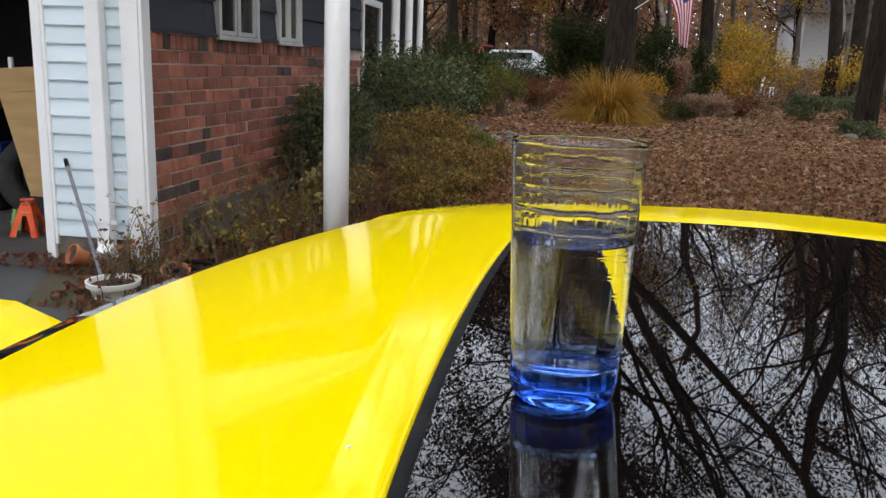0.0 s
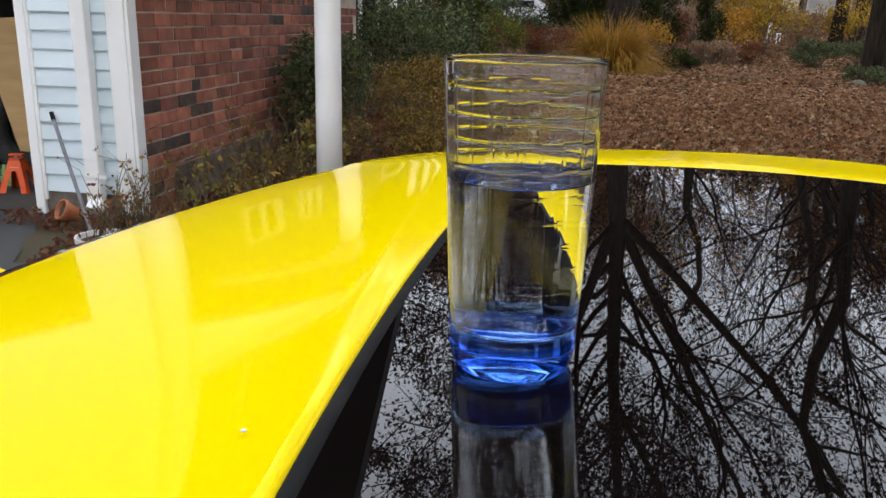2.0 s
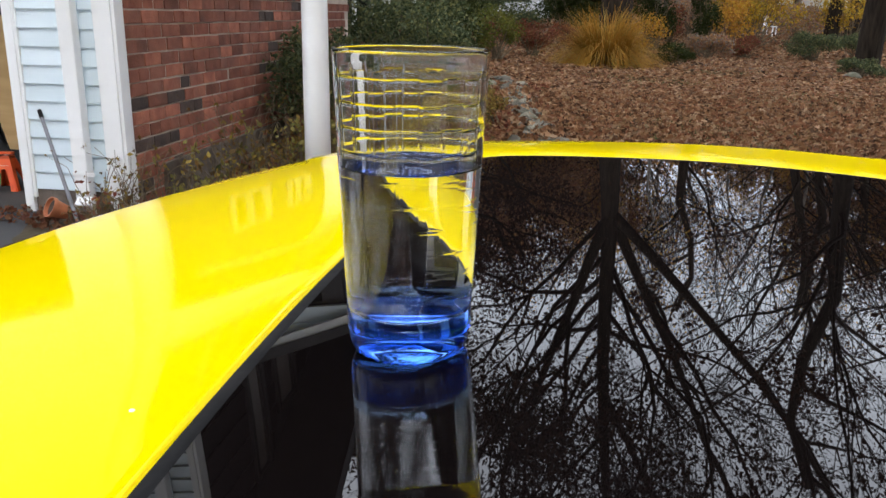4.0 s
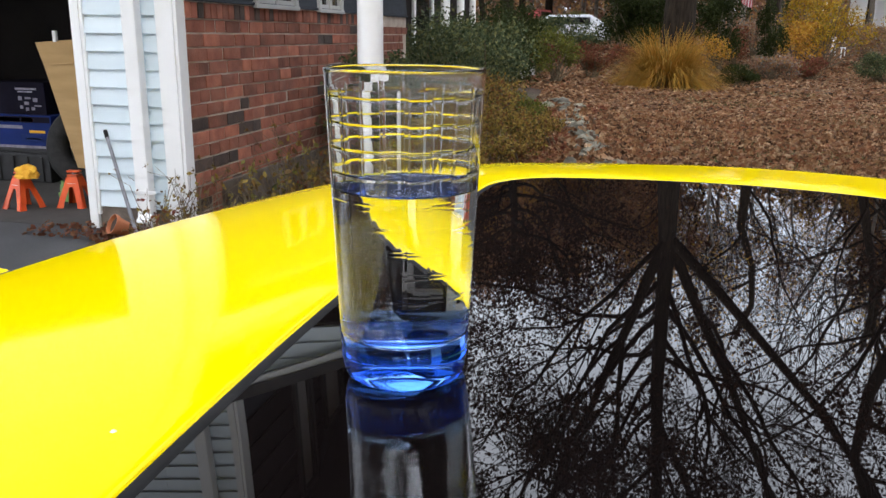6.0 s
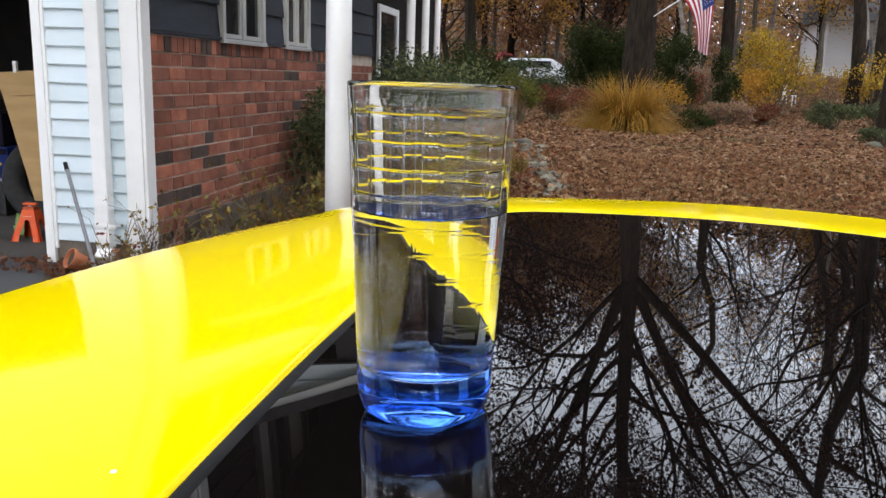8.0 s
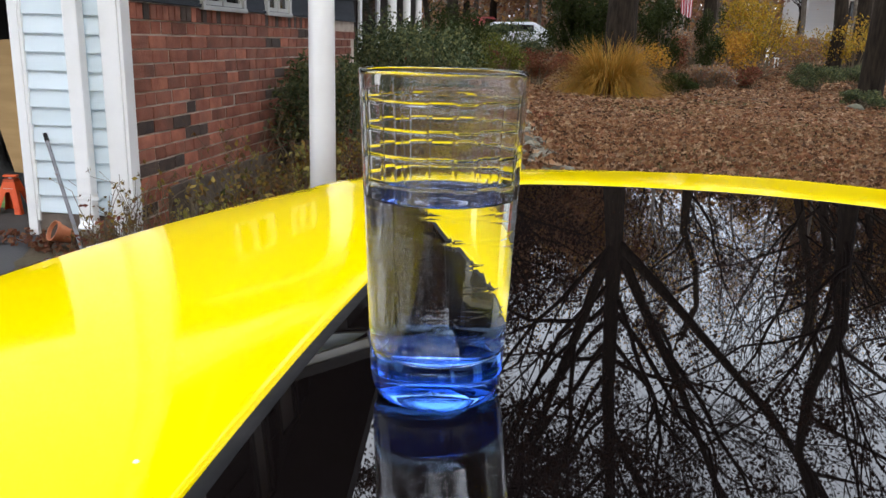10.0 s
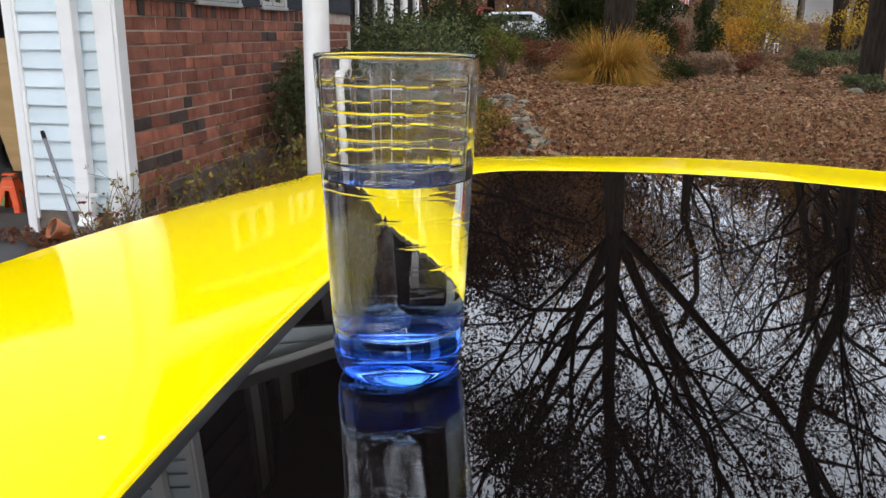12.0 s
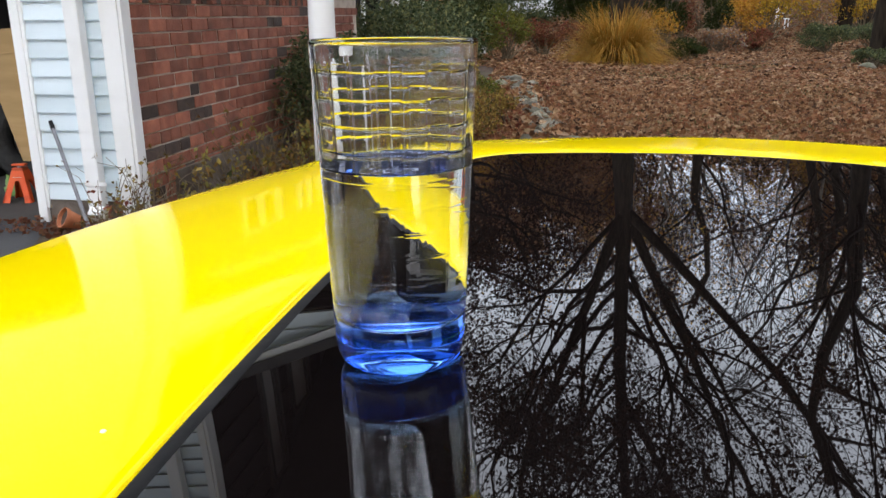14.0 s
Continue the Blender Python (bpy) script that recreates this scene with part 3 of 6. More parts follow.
ceiling_bm = box_bm(-1.54, 0.0, 4.8, 18.0, 4.2, 4.32, 0.01)
for v in ceiling_bm.verts:
    if v.co.x > -0.5:
        v.co.x += 0.5 - 0.121 * (v.co.y - 4.8)
tagged(part("porch_ceiling", ceiling_bm, dim_trim), "dark porch ceiling", "ceiling", kind="structure")

# porch shed roof with its closed end and soffit
shed = thing("porch_roof", "sloping shingled porch roof with white rake and sided end", "roof", (0.6, 0.0, 2.8), kind="structure")


def shed_roof():
    bm = bmesh.new()
    prof = [(0.61, 3.10), (1.86, 2.76), (1.86, 2.70), (0.61, 3.02)]
    r = [[bm.verts.new((x, y, z)) for x, z in prof] for y in (-0.06, 0.47)]
    for k in range(4):
        bm.faces.new([r[0][k], r[0][(k + 1) % 4], r[1][(k + 1) % 4], r[1][k]])
    bm.faces.new(r[0])
    bm.faces.new(r[1])
    bmesh.ops.translate(bm, verts=bm.verts, vec=(-0.6, 0, -2.8))
    part("roof_deck", bm, shingle_mat, shed, "grey asphalt shingles")
    # sided end triangle, lap by lap
    for i in range(4):
        z0, z1 = 2.62 + i * LAP, 2.62 + (i + 1) * LAP + 0.006
        xr = min(1.83, 0.64 + (3.00 - z0) / 0.272)
        xt = min(1.83, 0.64 + max(0.0, 3.00 - z1) / 0.272)
        bm = bmesh.new()
        v = [bm.verts.new(c) for c in ((0.628, -0.012, z0), (xr, -0.012, z0), (max(xt, 0.63), 0.0, z1), (0.628, 0.0, z1), (0.628, 0.02, z0), (xr, 0.02, z0), (max(xt, 0.63), 0.02, z1), (0.628, 0.02, z1))]
        for q in ((0, 1, 2, 3), (4, 5, 6, 7), (0, 1, 5, 4), (1, 2, 6, 5), (2, 3, 7, 6), (3, 0, 4, 7)):
            bm.faces.new([v[k] for k in q])
        bmesh.ops.translate(bm, verts=bm.verts, vec=(-0.6, 0, -2.8))
        part("clapboard", bm, vinyl, shed)
    # rake board along the slope, fascia, soffit, beam
    a = math.atan2(0.34, 1.25)
    bm = box_bm(0, 1.30, -0.05, -0.016, -0.12, 0.0, 0.004)
    bmesh.ops.transform(bm, matrix=Matrix.Translation((0.02, 0, 0.30)) @ Matrix.Rotation(a, 4, "Y"), verts=bm.verts)
    part("rake_board", bm, white_trim, shed, "white rake board")
    part("fascia", box_bm(1.232, 1.255, -0.015, 0.46, -0.19, -0.105, 0.004), white_trim, shed)
    # soffit boards and beam are darkened for the shade under the roof
    for i in range(2):
        part("soffit_board", box_bm(0.03, 1.23, 0.03 + i * 0.19, 0.217 + i * 0.19, -0.20, -0.185, 0.003), dim_trim, shed)
    part("header_beam", box_bm(0.03, 0.968, 0.31, 0.43, -0.36, -0.202, 0.004), dim_trim, shed)
    part("beam_trim", box_bm(0.025, 0.968, 0.30, 0.44, -0.41, -0.362, 0.004), white_trim, shed, "white trim under the porch beam")
    part("beam", box_bm(0.97, 1.11, 0.02, 0.46, -0.40, -0.202, 0.006), dim_trim, shed)


shed_roof()

# main roof: one broad slope falling away from the garage front, with a dark soffit
main_roof = thing("main_roof", "grey shingled main roof with a dark soffit", "roof", (0, 0, UP), kind="structure")


def roof_slab(name, x0, x1, y0, y1, z0, z1, mat, label=""):
    """A slab along the roof's slope; z0, z1: its faces above the soffit."""
    b = bmesh.new()
    q = [[b.verts.new((x, y, eave_z(y) - UP + z)) for y, z in ((y0, z0), (y1, z0), (y1, z1), (y0, z1))] for x in (x0, x1)]
    for n in range(4):
        b.faces.new([q[0][n], q[0][(n + 1) % 4], q[1][(n + 1) % 4], q[1][n]])
    b.faces.new(q[0])
    b.faces.new(q[1])
    part(name, b, mat, main_roof, label)


roof_slab("roof_deck", -6.2, 1.24, -0.45, 4.9, 0.10, 0.16, shingle_mat, "grey asphalt shingles")
roof_slab("soffit", BX - 0.01, 1.21, -0.3, 4.88, 0.012, 0.03, dim_trim, "dark soffit")
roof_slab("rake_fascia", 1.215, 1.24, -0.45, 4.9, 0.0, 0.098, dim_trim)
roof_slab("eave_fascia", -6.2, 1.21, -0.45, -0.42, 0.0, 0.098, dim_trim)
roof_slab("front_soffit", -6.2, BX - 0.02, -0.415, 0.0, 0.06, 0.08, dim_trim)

# downspout on the garage front
spout = thing("downspout", "white rectangular metal downspout with a kicked-out foot", "downspout", (0.362, -0.03, 0.36))


def downspout():
    part("pipe", box_bm(-0.044, 0.044, -0.068, -0.002, 0.035, UP - 0.4, 0.012), white_trim, spout)
    bm = box_bm(-0.045, 0.045, -0.034, 0.034, -0.045, 0.06, 0.012)
    bmesh.ops.transform(bm, matrix=Matrix.Translation((0.012, -0.052, 0.015)) @ Matrix.Rotation(radians(38), 4, "X"), verts=bm.verts)
    part("elbow", bm, white_trim, spout)
    for z in (0.20, 2.3, 4.2):
        part("strap", box_bm(-0.046, 0.09, -0.0715, -0.0685, z, z + 0.022, 0.001), white_trim, spout)


downspout()


def column(at, h, r, label="white round porch column standing on a square base"):
    c = thing("porch_column", label, "column", at, "porch columns")
    part("shaft", lathe_bm([(0, 0.06), (r * 1.02, 0.06), (r * 1.02, h * 0.35), (r, h * 0.6), (r * 0.93, h - 0.1), (0, h - 0.1)], 32), column_white, c, smooth=True)
    part("base", box_bm(-r * 1.3, r * 1.3, -r * 1.3, r * 1.3, 0, 0.06, 0.008), column_white, c)
    part("capital", box_bm(-r * 1.25, r * 1.25, -r * 1.25, r * 1.25, h - 0.1, h, 0.008), column_white, c)
    return c


column((1.615, 0.37, 0.2), 2.2, 0.075)
for x, y in ((-0.25, 10.4), (-0.65, 13.6), (-1.05, 17.0)):
    column((x, y, 0.6), 3.6, 0.08)

# ---- car ----
CY = -3.72         # centre line of the car, which faces -x


def roof_z(x, y):
    return 1.3135 - np.where(np.asarray(x) < 3.2, 0.106, 0.07) * (x - 3.2) ** 2 - 0.008 * (y - CY) ** 2


def side_half(x, base, k):
    """Half width of the roof's plan at x, drawn in towards the tail."""
    d = np.maximum(0, np.asarray(x, float) - 3.2)
    return base - np.where(d < 0.3, k * d * d, k * 0.09 + (d - 0.3) * 0.12)


def loop_points(front, half, rear, corner, bow, k, n=40):
    """A rounded four-sided loop round the roof: bowed front edge, sides, rear edge. Returns (x, y) rows."""
    yy = np.linspace(-1, 1, n)
    out = []
    # front, from the near side to the far side
    hf = half - corner
    for s in yy:
        y = s * hf
        out.append((front + bow * y * y, y))
    # front far corner
    x0, y0 = front + bow * hf * hf, hf
    xc = x0 + corner
    yc = float(side_half(xc, half, k))
    for i in range(1, 12):
        a = i / 12 * math.pi / 2
        out.append((xc - (xc - x0) * math.cos(a), y0 + (yc - y0) * math.sin(a)))
    xr = rear - corner
    for s in np.linspace(0, 1, n):
        x = xc + (xr - xc) * s
        out.append((x, float(side_half(x, half, k))))
    yr = float(side_half(xr, half, k))
    for i in range(1, 12):
        a = i / 12 * math.pi / 2
        out.append((xr + corner * math.sin(a), yr - corner * (1 - math.cos(a))))
    hr = yr - corner
    for s in np.linspace(1, -1, n):
        out.append((rear, s * hr))
    for i in range(1, 12):
        a = i / 12 * math.pi / 2
        out.append((rear - corner * (1 - math.cos(a)), -hr - corner * math.sin(a)))
    for s in np.linspace(1, 0, n):
        x = xc + (xr - xc) * s
        out.append((x, -float(side_half(x, half, k))))
    for i in range(1, 12):
        a = i / 12 * math.pi / 2
        out.append((x0 + (xc - x0) * (1 - math.sin(a)), -yc + (yc - y0) * (1 - math.cos(a))))
    return np.array(out) + np.array([0, CY])


car = thing("car", "bright yellow coupe with a black glass roof", "car", (3.2, CY, 0))


def car_part(name, V, F, mat, label="", smooth=True, parent=None):
    V = np.asarray(V, float) - np.array([3.2, CY, 0])
    ob = quick_mesh(name, V, F, mat, parent or car, smooth)
    if label:
        ob["label"] = label
    return ob


def strip(rows):
    """Faces between equal closed loops of points."""
    rows = [np.asarray(r) for r in rows]
    n = len(rows[0])
    i = np.arange(n)
    j = (i + 1) % n
    F = [np.stack([k * n + i, k * n + j, (k + 1) * n + j, (k + 1) * n + i], 1) for k in range(len(rows) - 1)]
    return np.concatenate(rows), np.concatenate(F)


GLASS_FRONT, GLASS_HALF, GLASS_REAR = 2.903, 0.61, 3.95
inner = loop_points(GLASS_FRONT, GLASS_HALF, GLASS_REAR, 0.085, 0.10, 0.65)
outer = loop_points(2.562, 0.79, 4.12, 0.13, 0.31, 0.8)


def crest_z(p):
    """Height of the roof's outer crest: low at the windscreen, higher along the sides."""
    x, y = p[:, 0], p[:, 1]
    f = np.clip((x - 2.54) / 0.40, 0, 1)
    f = f * f * (3 - 2 * f)
    t = np.clip((x - 3.0) / 0.9, 0, 1)
    return 1.272 * (1 - f) + f * (roof_z(x, y) - 0.008 + 0.016 * t * t * (3 - 2 * t))


def roof_shell():
    zi, zo = roof_z(inner[:, 0], inner[:, 1]), crest_z(outer)
    d = outer - inner
    wide = np.linalg.norm(d, axis=1)
    rows = [np.c_[inner, zi - 0.018], np.c_[inner, zi - 0.004]]
    for v in np.concatenate([[0.012, 0.03, 0.055, 0.085, 0.12, 0.16], np.linspace(0.21, 1, 16)]):
        p = inner + d * v
        dip = 0.003 * np.exp(-(v * wide / 0.03) ** 1.5)
        z = zi + (zo - zi) * (0.4 * v + 0.6 * v * v) - dip
        rows.append(np.c_[p, z])
    # rolled edge, outwards and down
    nrm = d / wide[:, None]
    R = 0.045
    front = np.clip((2.78 - outer[:, 0]) / 0.12, 0, 1)
    front = front * front * (3 - 2 * front)
    keep = len(rows) - 1
    edge, ze = outer + nrm * (0.060 * front)[:, None], zo - 0.0125 * front
    rows.append(np.c_[outer + nrm * (0.024 * front + 0.001)[:, None], zo - 0.0045 * front - 0.0004])
    for a in np.linspace(0.35, 1.45, 8):
        p = edge + nrm * R * (math.sin(a) - math.sin(0.25))
        z = ze - R * (math.cos(0.25) - math.cos(a)) - 0.004
        rows.append(np.c_[p, z])
    V, F = strip(rows)
    n = len(inner)
    ring_no, col_no = np.arange(len(F)) // n, np.arange(len(F)) % n
    black = (ring_no >= keep + 1) & (outer[col_no, 0] < 2.80)
    car_part("roof_panel", V, F[~black][:, ::-1], yellow_paint, "glossy yellow roof surround")
    car_part("windscreen_trim", V, F[black][:, ::-1], car_glass, "black glossy windscreen edge")


roof_shell()


def offset_in(p, dist):
    """The closed loop p moved inwards by that distance."""
    t = np.roll(p, -1, 0) - np.roll(p, 1, 0)
    t /= np.linalg.norm(t, axis=1)[:, None] + 1e-9
    n = np.stack([t[:, 1], -t[:, 0]], 1)
    return p + n * dist * np.sign(np.sum(n * (np.array([3.45, CY]) - p), axis=1))[:, None]


def roof_glass():
    zi = roof_z(inner[:, 0], inner[:, 1])
    loops = [(0.0, -0.013), (0.0005, -0.0036), (0.002, -0.0030), (0.005, -0.0022), (0.0092, -0.0026), (0.0102, -0.0034)]
    rows = [np.c_[offset_in(inner, o), zi + z] for o, z in loops]
    V, F = strip(rows)
    car_part("roof_seal", V, F[:, ::-1], rubber, "black rubber seal")
    seal_in = offset_in(inner, 0.0104)
    c = np.array([3.45, CY])
    rows = []
    for s in np.linspace(1.0, 0.02, 24):
        p = c + (seal_in - c) * s
        z = roof_z(p[:, 0], p[:, 1]) - 0.0022
        rows.append(np.c_[p, z])
    V, F = strip(rows)
    n = len(inner)
    ob = car_part("roof_glass", V, F[:, ::-1], roof_glass_mat, "black tinted glass roof panel reflecting bare trees")
    mid = bmesh.new()
    mid.from_mesh(ob.data)
    mid.verts.ensure_lookup_table()
    f = mid.faces.new([mid.verts[k] for k in range(len(V) - n, len(V))])
    f.smooth = True
    f.normal_update()
    if f.normal.z < 0:
        f.normal_flip()
    mid.to_mesh(ob.data)
    mid.free()


roof_glass()


def loft(sections):
    """Cross-sections of equal counts, each (n,3); faces between them, ends closed by fans."""
    S = [np.asarray(s) for s in sections]
    n = len(S[0])
    V = np.concatenate(S)
    F = []
    for k in range(len(S) - 1):
        for i in range(n - 1):
            F.append((k * n + i, k * n + i + 1, (k + 1) * n + i + 1, (k + 1) * n + i))
    return V, np.array(F)


def car_body():
    def section(x, half, top, shoulder, crown=0.05):
        """Half-round body section from the near sill over the top to the far sill."""
        ys = []
        for s in np.linspace(-1, 1, 41):
            a = abs(s)
            if a > 0.62:
                k = (a - 0.62) / 0.38
                y = half * (1 - 0.10 * (k * k) * (k > 0.5))
                z = shoulder - (shoulder - 0.2) * k ** 1.1
                y = half * (0.93 + 0.07 * math.sin(min(1, k * 2.2) * math.pi / 2)) - 0.06 * max(0, k - 0.6)
            else:
                q = a / 0.62
                y = half * 0.93 * q
                z = top + crown * (1 - q * q) - (top - shoulder) * max(0, (q - 0.8) / 0.2) ** 2
            ys.append((x, CY + math.copysign(y, s), z))
        return ys
    # bonnet and front wings
    front = [section(x, h, t, s) for x, h, t, s in ((0.95, 0.62, 0.55, 0.5), (1.0, 0.76, 0.66, 0.6), (1.15, 0.86, 0.74, 0.72), (1.4, 0.91, 0.89, 0.945), (1.65, 0.93, 0.97, 1.045), (1.9, 0.93, 0.985, 1.03), (2.1, 0.925, 0.94, 0.95))]
    V, F = loft(front)
    car_part("bonnet", V, F, yellow_paint, "yellow bonnet and front wings")
    mid = [section(x, 0.925, 0.92, 0.955, 0.0) for x in (2.105, 2.6, 3.2, 3.8, 4.2)]
    V, F = loft(mid)
    car_part("door_panel", V, F, yellow_paint)
    rear = [section(x, h, t, s, 0.03) for x, h, t, s in ((4.205, 0.925, 0.93, 0.96), (4.6, 0.93, 0.98, 0.97), (5.0, 0.9, 0.97, 0.93), (5.25, 0.8, 0.9, 0.8), (5.32, 0.7, 0.6, 0.55))]
    V, F = loft(rear)
    car_part("tail", V, F, yellow_paint)
    # windscreen, side and rear glass hang from the roof's edge
    d = outer - inner
    nrm = d / np.linalg.norm(d, axis=1)[:, None]
    top = outer + nrm * 0.03
    zt = crest_z(outer) - 0.045
    foot = top.copy()
    fr = np.clip((3.0 - top[:, 0]) / 0.45, 0, 1)
    bk = np.clip((top[:, 0] - 3.8) / 0.3, 0, 1)
    foot[:, 0] += -0.62 * fr + 0.75 * bk
    foot[:, 1] = CY + (top[:, 1] - CY) * (1 + 0.11 * (1 - 0.2 * fr))
    rows = [np.c_[top * (1 - s) + foot * s, zt * (1 - s) + 0.945 * s] for s in np.linspace(0, 1, 8)]
    V, F = strip(rows)
    car_part("window_band", V, F[:, ::-1], car_glass, "dark tinted windscreen and side glass")
    rows = [np.c_[outer + nrm * 0.036, zt + 0.012], np.c_[outer + nrm * 0.047, zt + 0.004], np.c_[outer + nrm * 0.05, zt - 0.012], np.c_[outer + nrm * 0.03, zt - 0.02]]
    V, F = strip(rows)
    car_part("window_seal", V, F[:, ::-1], rubber)
    for x in (1.72, 4.42):
        for s in (-1, 1):
            w = new("wheel")
            w.parent = car
            w.location = (x - 3.2, s * 0.8, 0.31)
            rot = Matrix.Rotation(radians(90 * -s), 4, "X")
            part("tyre", lathe_bm([(0.21, -0.1), (0.29, -0.11), (0.31, -0.08), (0.31, 0.08), (0.29, 0.11), (0.21, 0.1)], 40, rot, True), tyre_mat, w, smooth=True)
            part("rim", lathe_bm([(0.209, -0.09), (0.209, 0.09), (0.19, 0.1), (0.17, 0.06), (0.05, 0.07), (0, 0.08)], 40, rot), alloy, w, smooth=True)
    for s in (-1, 1):
        bm = box_bm(-0.1, 0.1, -0.14, 0.14, -0.03, 0.03, 0.02)
        bmesh.ops.transform(bm, matrix=Matrix.Translation((1.12 - 3.2, s * 0.62, 0.665)) @ Matrix.Rotation(radians(-32), 4, "Y"), verts=bm.verts)
        part("headlamp", bm, lamp_lens, car)
    part("underbody", box_bm(1.1 - 3.2, 5.2 - 3.2, -0.72, 0.72, 0.16, 0.4, 0.03), black_plastic, car)


car_body()
# small white speck of dried water on the yellow roof
speck = tagged(part("speck", lathe_bm([(0, 0.0009), (0.0011, 0.0006), (0.0016, 0.0)], 12), planter_white), "tiny white dried spot on the yellow roof", "spot")
speck.location = (2.877, -3.897, float(1.3045))

# ---- glass of water ----
GX, GY = 2.9945, -3.797
GZ = float(roof_z(GX, GY)) - 0.0018
GH = 0.168
R0, R1 = 0.0345, 0.0418


def outer_radius(z):
    return R0 + (R1 - R0) * (z / GH) ** 1.05


def tumbler():
    t = thing("drinking_glass", "tall clear glass tumbler with a blue base, half full of water", "glass", (GX, GY, GZ))
    seg = 400
    ang = np.arange(seg) * 2 * np.pi / seg
    panes, row_h = 20, 0.0128
    wall = 0.0022
    floor_z, level = 0.0245, 0.106

    def pressed(z, base):
        """Inner wall with shallow square panes: grooves between rows and columns."""
        fa = (ang / (2 * np.pi) * panes) % 1.0
        column_no = np.floor(ang / (2 * np.pi) * panes)
        fz = (z / row_h + 0.05 * np.sin(column_no * 2.9)) % 1.0
        near = np.minimum(fz, 1 - fz)
        dry = z > level
        gz = np.exp(-(near / (0.06 if dry else 0.035)) ** 2) * (1.0 if dry else 0.28)
        ga = np.exp(-(np.minimum(fa, 1 - fa) / 0.045) ** 2)
        flat = (fa - 0.5) ** 2 * 4
        fade = min(1.0, max(0.0, (z - 0.03) / 0.012)) * min(1.0, max(0.0, (GH - 0.009 - z) / 0.0012))
        bulge = 0.00003 * np.cos((fz - 0.5) * math.pi) + (0.00018 if dry else 0.00016) * flat
        return base - fade * (0.00036 * gz * 1.3 + (0.00042 if dry else 0.00014) * ga - bulge)

    joint = 0.0215

    def ring(r, z):
        return np.c_[np.cos(ang) * r, np.sin(ang) * r, np.full(seg, z)]

    # outside above the foot, over the lip, and down the dry inside to the water
    rows = [ring(outer_radius(z), z) for z in np.linspace(joint, GH - 0.002, 14)]
    for a in np.linspace(0.3, math.pi - 0.3, 6):
        rows.append(ring(outer_radius(GH) - wall / 2 + math.cos(a) * wall / 2, GH - 0.0015 + math.sin(a) * 0.0015))
    for z in np.linspace(GH - 0.003, level + 0.0012, 150):
        rows.append(ring(pressed(z, outer_radius(z) - wall), z))
    top_ring = rows[-1]
    V, F = strip(rows)
    quick_mesh("glass_wall", V, F, tumbler_glass, t, True)
    # solid blue foot: its outside and underside; the bore's floor belongs to the water
    prof = [(0.0002, 0.0058), (0.006, 0.0056), (0.012, 0.0047), (0.017, 0.0034), (0.021, 0.0018), (0.0237, 0.0004), (0.0262, 0.0), (0.0300, 0.0006), (0.0325, 0.0026), (0.0340, 0.0066), (outer_radius(0.014), 0.014), (outer_radius(joint), joint)]
    V, F = strip([ring(r, z) for r, z in prof])
    quick_mesh("base", V, F, blue_glass, t, True)["label"] = "thick cobalt blue glass base"
    # water: wetted wall and floor face inwards, out of the glass; the surface faces up
    rows = [top_ring] + [ring(pressed(z, outer_radius(z) - wall), z) for z in np.linspace(level, floor_z + 0.006, 200)]
    wet = len(rows) - 1
    rb = outer_radius(floor_z + 0.006) - wall
    for a in np.linspace(0.25, math.pi / 2, 7):
        rows.append(ring(rb - 0.006 * (1 - math.cos(a)), floor_z + 0.006 * (1 - math.sin(a))))
    for k in (0.7, 0.35, 0.01):
        rows.append(ring((rb - 0.006) * k, floor_z))
    V, F = strip(rows)
    rt = outer_radius(level) - wall
    tops = [top_ring] + [ring(rt - o, level + h) for o, h in ((0.0005, 0.0006), (0.0012, 0.0002), (0.0025, -0.0001), (0.005, -0.0003), (0.02, -0.0003), (rt - 0.0002, -0.0003))]
    V2, F2 = strip(tops)
    nf = len(F)
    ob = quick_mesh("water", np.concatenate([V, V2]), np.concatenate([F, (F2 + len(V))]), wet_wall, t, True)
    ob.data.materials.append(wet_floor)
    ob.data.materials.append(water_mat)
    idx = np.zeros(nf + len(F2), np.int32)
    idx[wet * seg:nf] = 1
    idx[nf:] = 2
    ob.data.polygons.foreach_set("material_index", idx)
    ob["label"] = "still water, its surface tinted with the base's blue"


tumbler()

